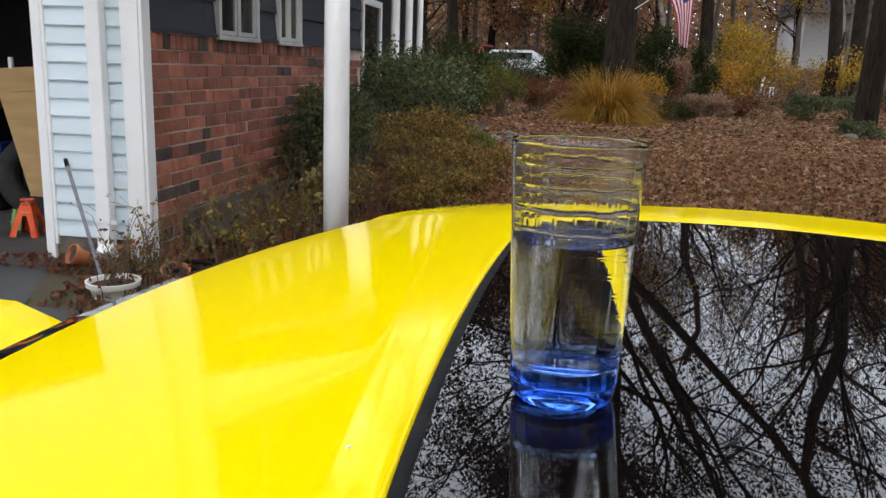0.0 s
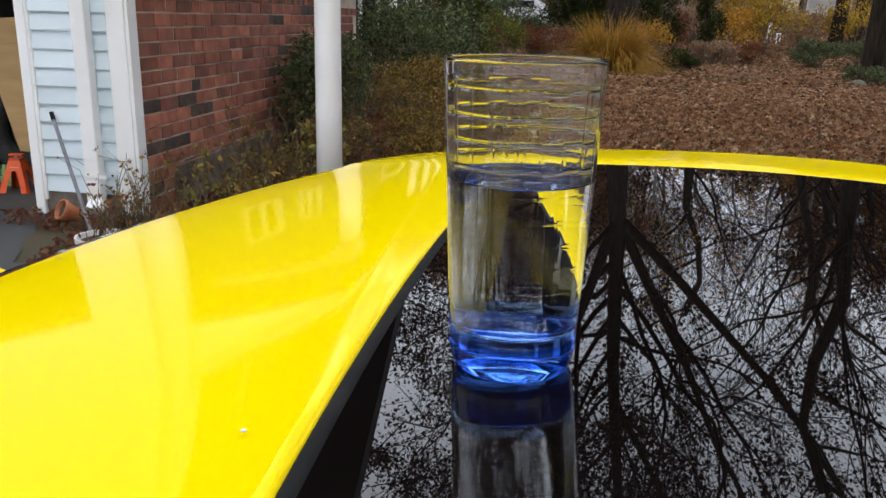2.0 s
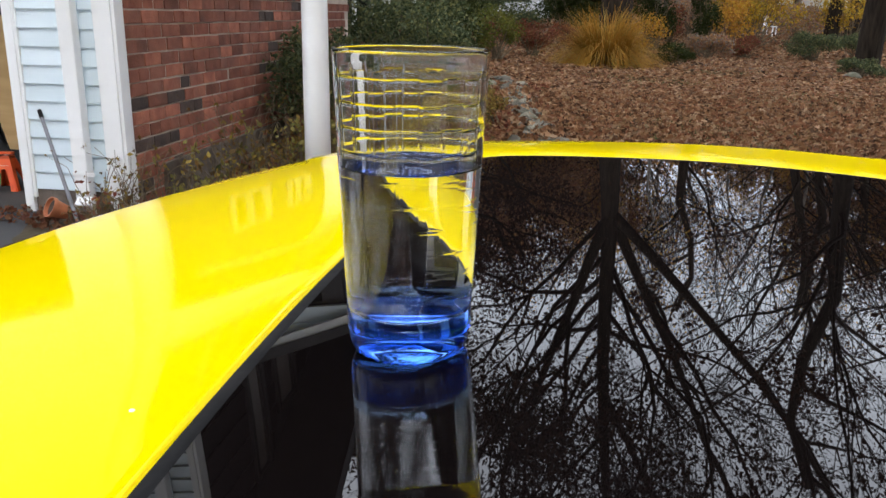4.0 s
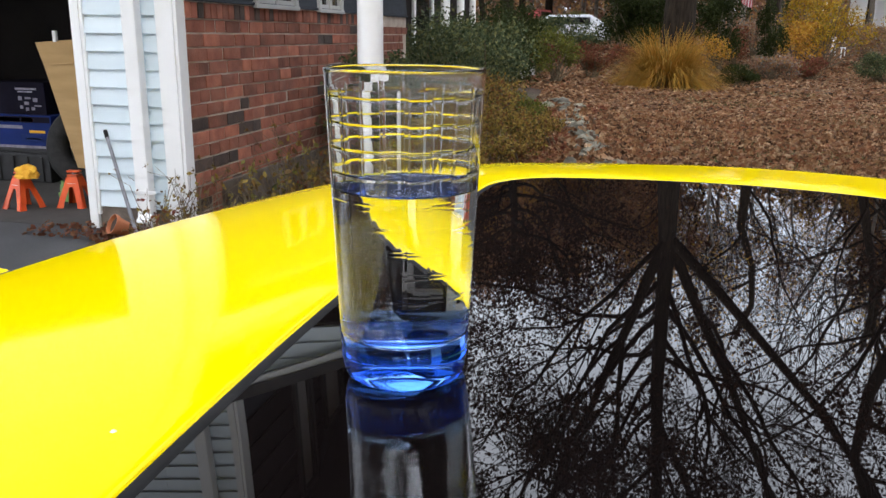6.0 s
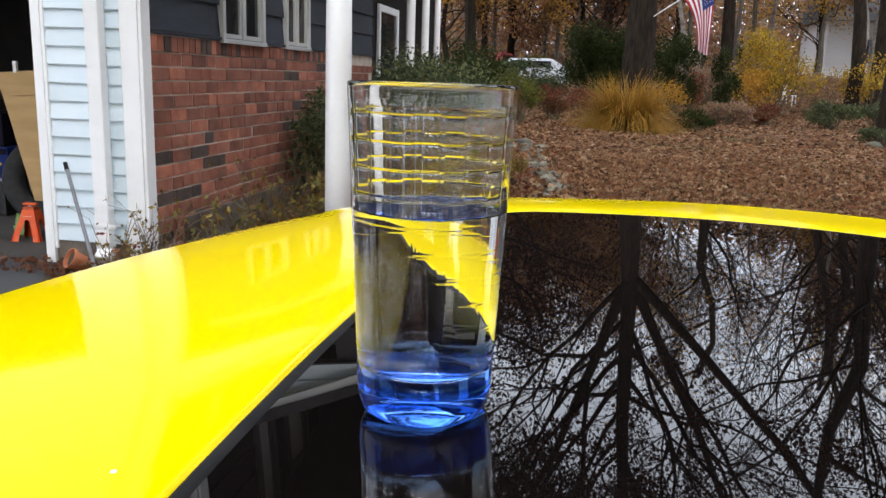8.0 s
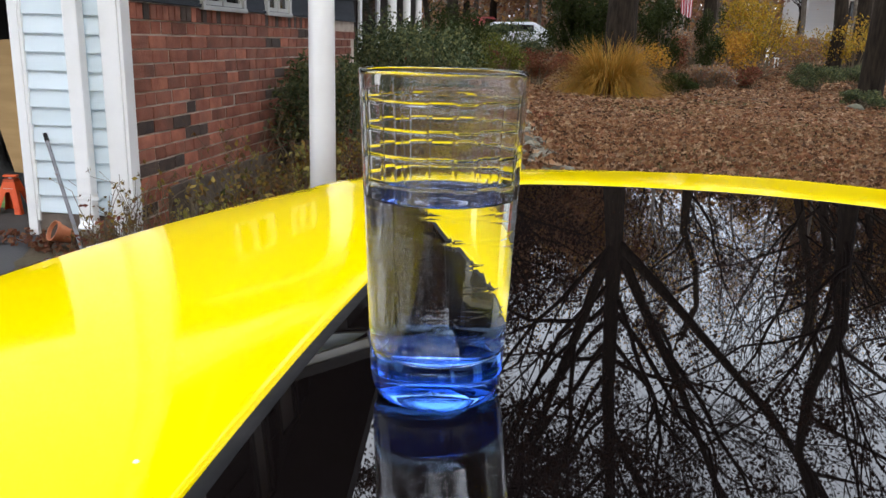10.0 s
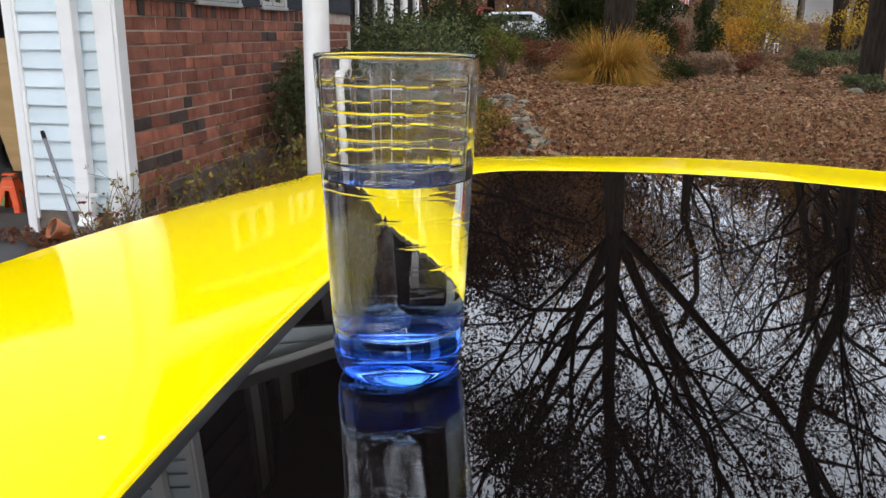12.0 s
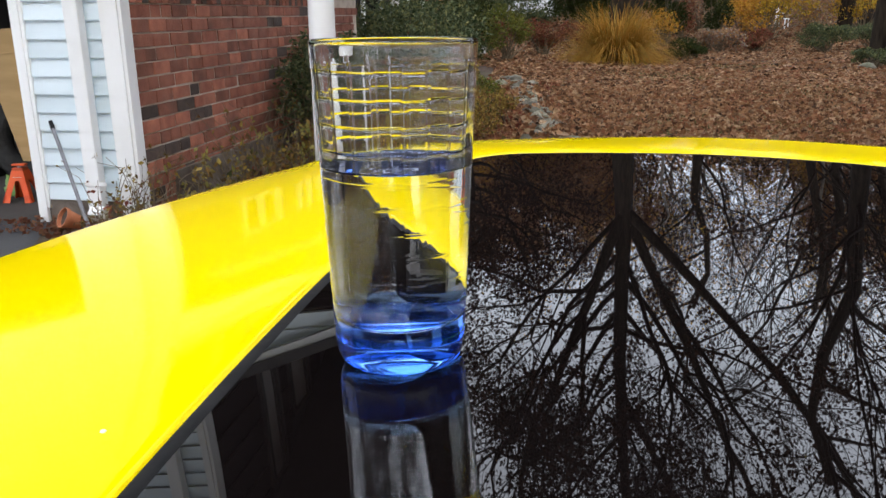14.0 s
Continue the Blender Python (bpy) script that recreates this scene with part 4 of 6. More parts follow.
# ---- garage things ----


def jack_stand(at, turn=0.0):
    j = thing("jack_stand", "orange painted steel jack stand on the garage floor", "jack stand", at, "jack stands")
    j.rotation_euler = (0, 0, radians(turn))
    j.scale = (1, 1, 0.82)
    # four pressed side plates, each a tall trapezium with a window cut through it
    for a in range(4):
        bm = bmesh.new()
        rows = []
        for z, w, o in ((0.0, 0.098, 0.093), (0.05, 0.086, 0.083), (0.17, 0.056, 0.056), (0.205, 0.047, 0.049), (0.25, 0.037, 0.039)):
            gap = {0.0: 0.05, 0.05: 0.044, 0.17: 0.014, 0.205: 0.01, 0.25: 0.008}[z]
            rows.append([(-w, -o, z), (-gap, -o, z), (gap, -o, z), (w, -o, z)])
        for inner_side in (0.0, 0.004):
            vs = [[bm.verts.new((x, y + inner_side, z)) for x, y, z in r] for r in rows]
            for k in range(4):
                for c in (0, 1, 2):
                    if c == 1 and k in (0, 1):
                        continue
                    bm.faces.new([vs[k][c], vs[k][c + 1], vs[k + 1][c + 1], vs[k + 1][c]])
        bmesh.ops.rotate(bm, verts=bm.verts, matrix=Matrix.Rotation(radians(90 * a), 3, "Z"))
        part("side_plate", bm, orange_paint, j)
    part("label_plate", box_bm(-0.03, 0.03, -0.0505, -0.0475, 0.185, 0.2, 0.0), planter_white, j, "pale printed label")
    part("collar", box_bm(-0.036, 0.036, -0.036, 0.036, 0.245, 0.27, 0.004), orange_paint, j)
    part("post", lathe_bm([(0, 0.2), (0.016, 0.2), (0.016, 0.285), (0, 0.285)], 16), steel, j)
    part("saddle", box_bm(-0.045, 0.045, -0.02, 0.02, 0.283, 0.3, 0.006), orange_paint, j)
    return j


jack_stand((-0.545, 0.50, 0.315), 8)
jack_stand((-0.835, 0.34, 0.315), -14)

panel = thing("cardboard_panel", "large tan cardboard sheet leaning inside the garage", "cardboard", (0, 0.7, 0.315))


def sheet():
    bm = bmesh.new()
    out = [(-0.665, 0.225), (-0.25, 0.225), (-0.25, 1.13), (-0.90, 1.08), (-0.85, 0.93)]
    a = [bm.verts.new((x, 0.0, z)) for x, z in out]
    b = [bm.verts.new((x, 0.012, z)) for x, z in out]
    bm.faces.new(a)
    bm.faces.new(b)
    for k in range(5):
        bm.faces.new([a[k], a[(k + 1) % 5], b[(k + 1) % 5], b[k]])
    part("sheet", bm, cardboard, panel)
    bm = box_bm(-0.80, -0.3, -0.007, 0.0, 0.0, 0.009, 0.002)
    bmesh.ops.transform(bm, matrix=Matrix.Translation((0, 0, 0.985)) @ Matrix.Rotation(radians(-4), 4, "Y"), verts=bm.verts)
    part("fold", bm, cardboard, panel)
    part("edge_clip", box_bm(-0.756, -0.728, -0.004, 0.016, 1.085, 1.16, 0.003), white_trim, panel, "small white clip on the top edge")
    part("support_crate", box_bm(-0.62, -0.2, 0.02, 0.4, 0.0, 0.9, 0.01), black_plastic, panel)


sheet()


def tyre(at, rot):
    t = thing("spare_wheel", "black tyre lying in the dim garage", "tyre", at)
    t.rotation_euler = rot
    part("tyre", lathe_bm([(0.17, -0.09), (0.28, -0.1), (0.31, -0.06), (0.31, 0.06), (0.28, 0.1), (0.17, 0.09)], 36, None, True), tyre_mat, t, smooth=True)
    part("rim", lathe_bm([(0, 0.02), (0.08, 0.03), (0.165, -0.02), (0.169, -0.08), (0.16, -0.085), (0, -0.02)], 36), steel, t, smooth=True)


tyre((-0.86, 1.12, 0.62), (radians(82), 0, radians(12)))


def crate(at, size, mat, label, lid=True):
    c = thing("storage_crate", label, "crate", at, "stored crates")
    sx, sy, sz = size
    part("body", box_bm(-sx / 2, sx / 2, -sy / 2, sy / 2, 0, sz, 0.02), mat, c)
    for k in range(4):
        part("rib", box_bm(-sx / 2 + (k + 0.5) * sx / 4 - 0.01, -sx / 2 + (k + 0.5) * sx / 4 + 0.01, -sy / 2 - 0.012, -sy / 2, 0.02, sz - 0.03, 0.003), mat, c)
    part("lid", box_bm(-sx / 2 - 0.015, sx / 2 + 0.015, -sy / 2 - 0.015, sy / 2 + 0.015, sz, sz + 0.03, 0.008), mat, c)


crate((-1.52, 1.35, 0.315), (0.52, 0.4, 0.235), black_plastic, "dark storage crate under printed cartons")


def carton(at, size, mat, label, marks):
    """A printed carton: its unreadable print stands as plain bars on the front."""
    c = thing("carton", label, "box", at, "stacked cartons")
    sx, sy, sz = size
    part("body", box_bm(-sx / 2, sx / 2, -sy / 2, sy / 2, 0, sz, 0.006), mat, c)
    for x0, x1, z0, z1, m in marks:
        part("print_bar", box_bm(x0, x1, -sy / 2 - 0.003, -sy / 2, z0, z1), m, c)


carton((-1.50, 1.37, 0.58), (0.52, 0.36, 0.255), box_blue, "blue printed carton with white and red bands",
       ((-0.25, 0.25, 0.2, 0.245, box_black), (-0.2, -0.02, 0.205, 0.235, print_grey), (0.0, 0.1, 0.205, 0.238, orange_paint), (-0.25, 0.0, 0.15, 0.175, print_grey), (0.06, 0.2, 0.12, 0.14, yellow_cloth),
        (-0.02, 0.2, 0.05, 0.105, blue_plastic), (0.03, 0.16, 0.07, 0.08, print_grey), (-0.25, 0.26, 0.0, 0.02, print_grey)))
carton((-1.54, 1.40, 0.836), (0.48, 0.34, 0.25), box_black, "dark violet printed carton with pale marks",
       ((-0.02, 0.17, 0.19, 0.205, print_grey), (0.0, 0.13, 0.17, 0.182, print_grey), (0.0, 0.03, 0.11, 0.14, print_grey), (0.06, 0.11, 0.12, 0.135, print_grey), (0.13, 0.17, 0.1, 0.13, print_grey),
        (0.05, 0.09, 0.075, 0.1, print_grey), (0.01, 0.035, 0.045, 0.07, print_grey), (0.06, 0.085, 0.03, 0.055, print_grey), (0.11, 0.14, 0.035, 0.06, print_grey), (0.14, 0.2, 0.065, 0.075, print_grey)))
crate((-1.6, 2.9, 0.315), (0.7, 0.5, 0.75), black_plastic, "tall dark storage crate at the back of the garage")


def heap(name, at, size, mat, label, cat, seed):
    rng = random.Random(seed)
    bm = bmesh.new()
    bmesh.ops.create_icosphere(bm, subdivisions=4, radius=1)
    for v in bm.verts:
        k = 1 + 0.4 * noise.noise(v.co * 1.8 + Vector((seed, 0, 0))) + 0.28 * noise.noise(v.co * 4.5 + Vector((0, seed, 0)))
        v.co = Vector((v.co.x * size[0] * k, v.co.y * size[1] * k, max(-0.3, v.co.z) * size[2] * k + 0.3 * size[2] * k))
    lo = min(v.co.z for v in bm.verts)
    for v in bm.verts:
        v.co.z -= lo
    ob = tagged(part(name, bm, mat, smooth=True), label, cat)
    ob.location = at
    return ob


heap("work_glove", (-0.79, 0.335, 0.525), (0.09, 0.055, 0.06), yellow_cloth, "crumpled yellow orange work glove draped on a jack stand", "glove", 3)
heap("garden_hose_bag", (-0.70, 0.64, 0.315), (0.07, 0.05, 0.11), green_plastic, "green plastic bundle on the garage floor", "bundle", 7)

# rake handle leaning on the siding
handle = thing("broom_handle", "grey metal pole with a black tip leaning on the siding", "pole", (0.54, -0.396, 0.26))
V, F = tube_arrays([(np.array([(0, 0, 0), (-0.415, 0.354, 0.613)]), (0.0105, 0.0105))], 14)
quick_mesh("shaft", V, F, pole_grey, handle, True)
V, F = tube_arrays([(np.array([(-0.414, 0.353, 0.612), (-0.44, 0.375, 0.652), (-0.441, 0.376, 0.654)]), (0.013, 0.012, 0.004))], 14)
quick_mesh("grip", V, F, rubber, handle, True)


def pot(at, r, h, mat, label, tilt=(0, 0, 0), name="plant_pot"):
    p = thing(name, label, "pot", at, "plant pots")
    p.rotation_euler = [radians(a) for a in tilt]
    prof = [(0, 0), (r * 0.7, 0), (r * 0.95, h * 0.8), (r * 1.06, h * 0.8), (r * 1.08, h), (r * 0.98, h), (r * 0.96, h * 0.85), (r * 0.62, h * 0.06), (0, h * 0.06)]
    part("pot_wall", lathe_bm(prof, 36), mat, p, smooth=False)
    part("soil", lathe_bm([(0, h * 0.82), (r * 0.93, h * 0.8), (r * 0.9, h * 0.78), (0, h * 0.78)], 24), soil, p)
    return p


pot((0.66, -0.51, 0.225), 0.13, 0.13, planter_white, "white plastic planter with withered plants")
pot((0.315, -0.19, 0.365), 0.055, 0.105, terracotta, "terracotta pot tipped over in the leaves", (62, 0, -35))
pot((0.86, -0.22, 0.27), 0.075, 0.1, terracotta, "small terracotta saucer pot among weeds", (15, 10, 0))
V, F = tube_arrays([(np.array([(0.95 + 0.12 * math.cos(a), -0.20 + 0.16 * math.sin(a), 0.30 + 0.008 * a) for a in np.linspace(0, 11, 70)]), np.full(70, 0.012))], 10)
tagged(quick_mesh("garden_hose", V, F, rubber, None, True), "coiled black garden hose in the weeds", "hose")

# ---- plants ----


def stems(base, tips, r, rng):
    lines = []
    for t in tips:
        b = np.array(base) + rng.normal(size=3) * np.array([0.08, 0.08, 0])
        m = (b + t) / 2 + rng.normal(size=3) * 0.06
        lines.append((np.array([b, m, t]), np.array([r, r * 0.7, r * 0.3])))
    return lines


def shrub(name, at, radii, count, leaf, mat, label, cat="shrub", seed=0, clumps=14, group="", flat=0.0, aspect=0.5, stem_count=24):
    """Woody stems and a cloud of small leaves in uneven clumps, standing on the ground."""
    rng = np.random.default_rng(seed)
    x, y = at
    z = float(ground_z(x, y)) - 0.02
    s = thing(name, label, cat, (x, y, z), group)
    rx, ry, rz = radii
    cs, rs = [], []
    for _ in range(clumps):
        a, r = rng.uniform(0, 2 * np.pi), math.sqrt(rng.random()) * 0.75
        h = rng.uniform(0.3, 0.86) * rz * 2 * (1 - 0.35 * r * r)
        cs.append((math.cos(a) * r * rx, math.sin(a) * r * ry, h))
        k = rng.uniform(0.26, 0.46)
        rs.append((rx * k, ry * k, rz * k * 0.9))
    P = clump_points(cs, rs, count, rng, 0.3)
    P[:, 2] = np.maximum(P[:, 2], 0.03)
    V, F = leaf_arrays(P, leaf, rng, aspect, flat)
    tips = P[rng.choice(count, stem_count)]
    TV, TF = tube_arrays(stems((0, 0, 0), tips, 0.012 + 0.008 * rz, rng), 5)
    quick_mesh("stem", TV, TF, stem_mat, s)["kind"] = "stuff"
    quick_mesh("foliage", V, F, mat, s)["kind"] = "stuff"
    return s


# shrubs by the house
shrub("holly_shrub", (0.80, 7.1), (1.05, 1.7, 0.86), 12000, 0.06, shrub_leaf, "large loose grey-green evergreen shrub beside the porch", seed=1, clumps=46)
shrub("barberry_shrub", (1.35, 5.0), (0.8, 1.0, 0.42), 7000, 0.042, fading_leaf, "spreading low shrub with olive, yellow and rust leaves", seed=2, clumps=34)
shrub("holly_shrub", (0.75, 9.2), (0.9, 1.3, 0.95), 8000, 0.055, evergreen_leaf, "tall dark evergreen shrub by the porch", seed=3, clumps=26)
shrub("barberry_shrub", (1.86, 3.6), (0.44, 0.8, 0.32), 3600, 0.04, fading_leaf, "low olive and brown shrub losing its leaves", seed=4, clumps=24)
shrub("barberry_shrub", (1.85, 2.3), (0.40, 0.6, 0.34), 3600, 0.036, fading_leaf, "low fading yellow and brown shrub", seed=5, clumps=22)
shrub("barberry_shrub", (2.05, 5.0), (0.32, 0.7, 0.25), 2600, 0.04, fading_leaf, "low fading shrub beside the stone edging", seed=6, clumps=20)
shrub("barberry_shrub", (1.62, 6.5), (0.42, 0.8, 0.30), 2800, 0.04, olive_leaf, "low olive shrub with yellow tips", seed=7, clumps=20)
shrub("holly_shrub", (0.95, 2.5), (0.40, 0.95, 0.62), 8000, 0.045, shrub_leaf, "dark green evergreen shrub against the brick wall", seed=8, clumps=30)
shrub("barberry_shrub", (1.15, 1.9), (0.32, 0.5, 0.27), 2200, 0.034, fading_leaf, "low reddish brown and yellow shrub before the brick wall", seed=9, clumps=18)
# weeds along the brick: wiry stems with scattered leaves


def weed(at, spread, height, stems_n, leaves_per, leaf, mat, label, seed, cat="weeds", group="weeds along the wall"):
    rng = np.random.default_rng(seed)
    x, y = at
    w = thing("weed_clump" if cat == "weeds" else "withered_plant", label, cat, (x, y, float(ground_z(x, y)) - 0.01), group)
    lines, P = [], []
    for _ in range(stems_n):
        b = np.array([rng.normal() * spread * 0.5, rng.normal() * spread * 0.5, 0.0])
        lean = rng.normal(size=2) * 0.35
        h = height * rng.uniform(0.45, 1.15)
        pts = [b]
        for k in range(1, 6):
            f = k / 5
            pts.append(b + np.array([lean[0] * h * f * f, lean[1] * h * f * f, h * f * (1 - 0.18 * f * abs(lean[0]))]) + rng.normal(size=3) * 0.012 * f)
        pts = np.array(pts)
        lines.append((pts, np.linspace(0.0035, 0.0012, 6)))
        for k in range(leaves_per):
            f = rng.uniform(0.15, 1.0) * 5
            i = int(min(f, 4))
            at_ = pts[i] + (pts[i + 1] - pts[i]) * (f - i) + rng.normal(size=3) * 0.012
            for _k in range(rng.integers(1, 4)):
                P.append(at_ + rng.normal(size=3) * 0.016)
    TV, TF = tube_arrays(lines, 4)
    quick_mesh("stem", TV, TF, stem_mat, w)["kind"] = "stuff"
    V, F = leaf_arrays(np.array(P), leaf, rng, 0.6, 0.2)
    quick_mesh("foliage", V, F, mat, w)["kind"] = "stuff"


for i, (x, y, h, m) in enumerate(((0.78, 0.35, 0.5, weed_leaf), (0.95, 0.7, 0.55, weed_leaf), (1.1, 1.0, 0.6, weed_leaf), (0.9, 1.3, 0.6, weed_leaf), (1.25, 1.5, 0.55, weed_leaf),
                                  (0.95, 1.9, 0.65, red_leaf), (1.2, 2.2, 0.7, weed_leaf), (1.0, 2.6, 0.75, red_leaf), (1.35, 2.9, 0.75, weed_leaf), (1.0, 3.3, 0.8, red_leaf), (1.35, 0.7, 0.4, red_leaf),
                                  (1.45, 2.2, 0.55, red_leaf), (1.5, 3.4, 0.7, weed_leaf), (0.8, 2.9, 0.8, olive_leaf), (0.66, -0.1, 0.42, weed_leaf), (0.72, 0.1, 0.4, weed_leaf), (1.35, 1.1, 0.42, weed_leaf), (1.5, 1.6, 0.45, red_leaf),
                                  (0.85, 0.6, 0.46, pale_weed_leaf), (1.0, 1.15, 0.46, fading_leaf), (1.15, 1.4, 0.48, pale_weed_leaf), (0.85, 1.65, 0.5, fading_leaf), (1.3, 1.85, 0.42, fading_leaf), (1.05, 0.45, 0.36, fading_leaf))):
    weed((x, y), 0.24, h * (0.95 + 0.35 * math.sin(i * 2.3)), 20, (6 if m is pale_weed_leaf else 3 if m is fading_leaf else 1 + (i * 7) % 4), (0.05 if m in (pale_weed_leaf, fading_leaf) else 0.034), m, "straggly fading weeds against the brick wall", 30 + i)
for i, (x, y, h, m) in enumerate(((0.66, -0.51, 0.34, red_leaf), (0.5, -0.2, 0.18, weed_leaf), (0.75, -0.3, 0.32, weed_leaf), (0.92, -0.42, 0.28, red_leaf), (0.62, -0.12, 0.4, fading_leaf))):
    weed((x, y), 0.13, h, 16, 3, 0.03, m, "withered reddish brown garden plant", 70 + i, "plant", "withered plants")


def ornamental_grass(at, r, h, count, seed):
    rng = np.random.default_rng(seed)
    x, y = at
    g = thing("ornamental_grass", "large golden tussock of ornamental grass arching outwards", "grass clump", (x, y, float(ground_z(x, y))))
    a = rng.uniform(0, 2 * np.pi, count)
    lobe = 0.8 + 0.2 * np.cos(2 * a)
    lean = (0.05 + rng.random(count) ** 0.9 * 0.92) * lobe
    L = h * rng.uniform(0.65, 1.2, count)
    out = np.stack([np.cos(a), np.sin(a), np.zeros(count)], 1)
    side = np.stack([-np.sin(a), np.cos(a), np.zeros(count)], 1)
    base = out * (0.22 * np.sqrt(rng.random(count)))[:, None]
    base[:, 0] += np.where(np.cos(a) > 0, 0.3, -0.3) * rng.uniform(-0.2, 1.2, count)
    bend = rng.uniform(0.5, 1.5, count) * (0.32 + lean)
    V = np.zeros((count, 12, 3))
    for k, s in enumerate(np.linspace(0, 1, 6)):
        ang = lean + bend * s
        p = base + out * (L * s * np.sin(ang) * (r / h))[:, None]
        p[:, 2] = L * s * np.cos(np.minimum(ang, 1.45)) - 0.18 * L * bend * s ** 3
        p += side * (rng.normal(size=count) * 0.04 * s)[:, None]
        w = 0.007 * (1 - s) + 0.002
        V[:, 2 * k], V[:, 2 * k + 1] = p - side * w, p + side * w
    V[:, :, 2] = np.maximum(V[:, :, 2], 0.0)
    o = np.arange(count)[:, None] * 12
    F = np.concatenate([o + np.array([[2 * k, 2 * k + 1, 2 * k + 3, 2 * k + 2]]) for k in range(5)])
    quick_mesh("blades", V.reshape(-1, 3), F, grass_blade, g)["kind"] = "stuff"
    straw = []
    for _ in range(420):
        q, f = rng.uniform(0, 2 * np.pi), rng.uniform(0.25, 1.0)
        b = np.array([math.cos(q) * 0.55, math.sin(q) * 0.25, 0.0]) * f
        e = b + np.array([math.cos(q) * 0.7, math.sin(q) * 0.6, 0]) * rng.uniform(0.2, 0.9)
        straw.append((np.array([b, (b + e) / 2 + np.array([0, 0, rng.uniform(0.2, 0.5)]), e + np.array([0, 0, rng.uniform(0.0, 0.25)])]), np.array([0.006, 0.005, 0.002])))
    TV, TF = tube_arrays(straw, 3)
    quick_mesh("dead_straw", TV, TF, straw_mat, g)["kind"] = "stuff"


ornamental_grass((3.93, 18.0), 1.45, 1.55, 4600, 5)

shrub("evergreen_bush", (-0.2, 30.5), (2.4, 1.0, 0.95), 7500, 0.1, shrub_leaf, "low dark bush before the parked cars", seed=27, clumps=20)
shrub("evergreen_bush", (5.75, 18.9), (0.75, 0.6, 0.36), 3500, 0.06, evergreen_leaf, "low dark green bush beside the golden grass", seed=11)
shrub("evergreen_bush", (2.75, 27.5), (1.25, 1.3, 1.85), 7500, 0.11, evergreen_leaf, "tall dark evergreen bush at the edge of the yard", seed=12, clumps=22)
shrub("evergreen_bush", (3.4, 27.0), (1.3, 1.2, 1.95), 7500, 0.11, evergreen_leaf, "tall dark evergreen bush at the edge of the yard", seed=13, clumps=22)
shrub("evergreen_bush", (5.9, 26.0), (1.1, 1.1, 1.6), 5500, 0.11, evergreen_leaf, "tall dark evergreen bush behind the oak", seed=14, clumps=18)
shrub("evergreen_bush", (7.6, 25.5), (0.55, 0.6, 1.5), 3500, 0.09, evergreen_leaf, "narrow dark conifer at the lawn's edge", seed=15, clumps=18)
shrub("evergreen_bush", (-0.7, 20.8), (1.2, 1.0, 1.25), 6000, 0.09, evergreen_leaf, "dark evergreen bush near the porch", "bush", seed=16, clumps=40)
shrub("evergreen_bush", (10.6, 23.6), (1.0, 0.9, 0.6), 4000, 0.07, shrub_leaf, "rounded grey-green bush at the lawn's edge", seed=17)
shrub("evergreen_bush", (12.3, 24.5), (1.1, 0.9, 0.7), 4000, 0.07, shrub_leaf, "rounded grey-green bush at the lawn's edge", seed=18)
shrub("evergreen_bush", (9.6, 15.6), (0.6, 0.6, 0.3), 2500, 0.06, shrub_leaf, "low green bush at the foot of a tree", seed=19)
shrub("yellow_bush", (9.7, 28.0), (2.0, 1.4, 1.75), 5200, 0.11, yellow_leaf, "bright yellow autumn bush", seed=20, clumps=24)
shrub("yellow_bush", (8.6, 27.0), (1.0, 0.9, 1.0), 1800, 0.11, orange_leaf, "yellow orange autumn bush", seed=21, clumps=18)
shrub("yellow_bush", (13.6, 30.0), (1.6, 1.3, 1.2), 2400, 0.11, yellow_leaf, "bright yellow autumn bush", seed=22, clumps=20)
shrub("yellow_bush", (1.15, 16.8), (0.75, 0.8, 0.75), 3200, 0.07, olive_leaf, "yellow-green bush at the lawn's edge", seed=23)
shrub("barberry_shrub", (1.9, 20.6), (0.9, 0.7, 0.6), 3500, 0.07, red_leaf, "dark red barberry bush at the lawn's edge", seed=24)
shrub("barberry_shrub", (5.0, 20.8), (1.0, 0.7, 0.7), 3000, 0.07, orange_leaf, "russet bush behind the golden grass", seed=25)
shrub("barberry_shrub", (0.2, 21.5), (1.0, 0.8, 0.7), 3500, 0.07, red_leaf, "dark red bush at the lawn's edge", seed=26)


# undergrowth at the edge of the wood
for i, (x, y, rx, rz, m) in enumerate(((-2.5, 31.0, 1.3, 0.8, wood_leaf), (0.3, 38.0, 1.7, 0.7, olive_leaf), (2.6, 38.5, 1.5, 0.7, wood_leaf), (-5.0, 32.5, 1.1, 0.6, wood_leaf), (4.6, 30.0, 1.2, 0.9, wood_leaf), (6.8, 29.0, 0.9, 0.8, red_leaf), (7.9, 31.5, 1.2, 1.0, wood_leaf),
                                       (11.6, 29.5, 1.0, 0.9, wood_leaf), (14.8, 28.5, 1.3, 0.8, wood_leaf), (16.8, 30.5, 1.4, 1.0, olive_leaf), (3.0, 24.0, 0.9, 0.55, red_leaf), (7.2, 22.5, 0.8, 0.45, wood_leaf),
                                       (8.6, 23.5, 0.7, 0.4, red_leaf), (-0.8, 25.5, 1.0, 0.9, olive_leaf))):
    shrub("brush", (x, y), (rx, rx * 0.8, rz), 2600, 0.09, m, "tangled brown brush at the edge of the wood", "brush", 200 + i, 16, "brush at the wood's edge")
# unseen evergreens added on the open side to keep light off the brick
for i, (x, y) in enumerate(((12.5, -1.5), (13.0, 2.5), (13.2, 6.0), (14.5, 9.0), (12.8, -5.5))):
    shrub("evergreen_tree", (x, y), (1.7, 1.7, 2.6), 3600, 0.22, evergreen_leaf, "unseen broad evergreen added to block light on the open side", "tree", 300 + i, 30)


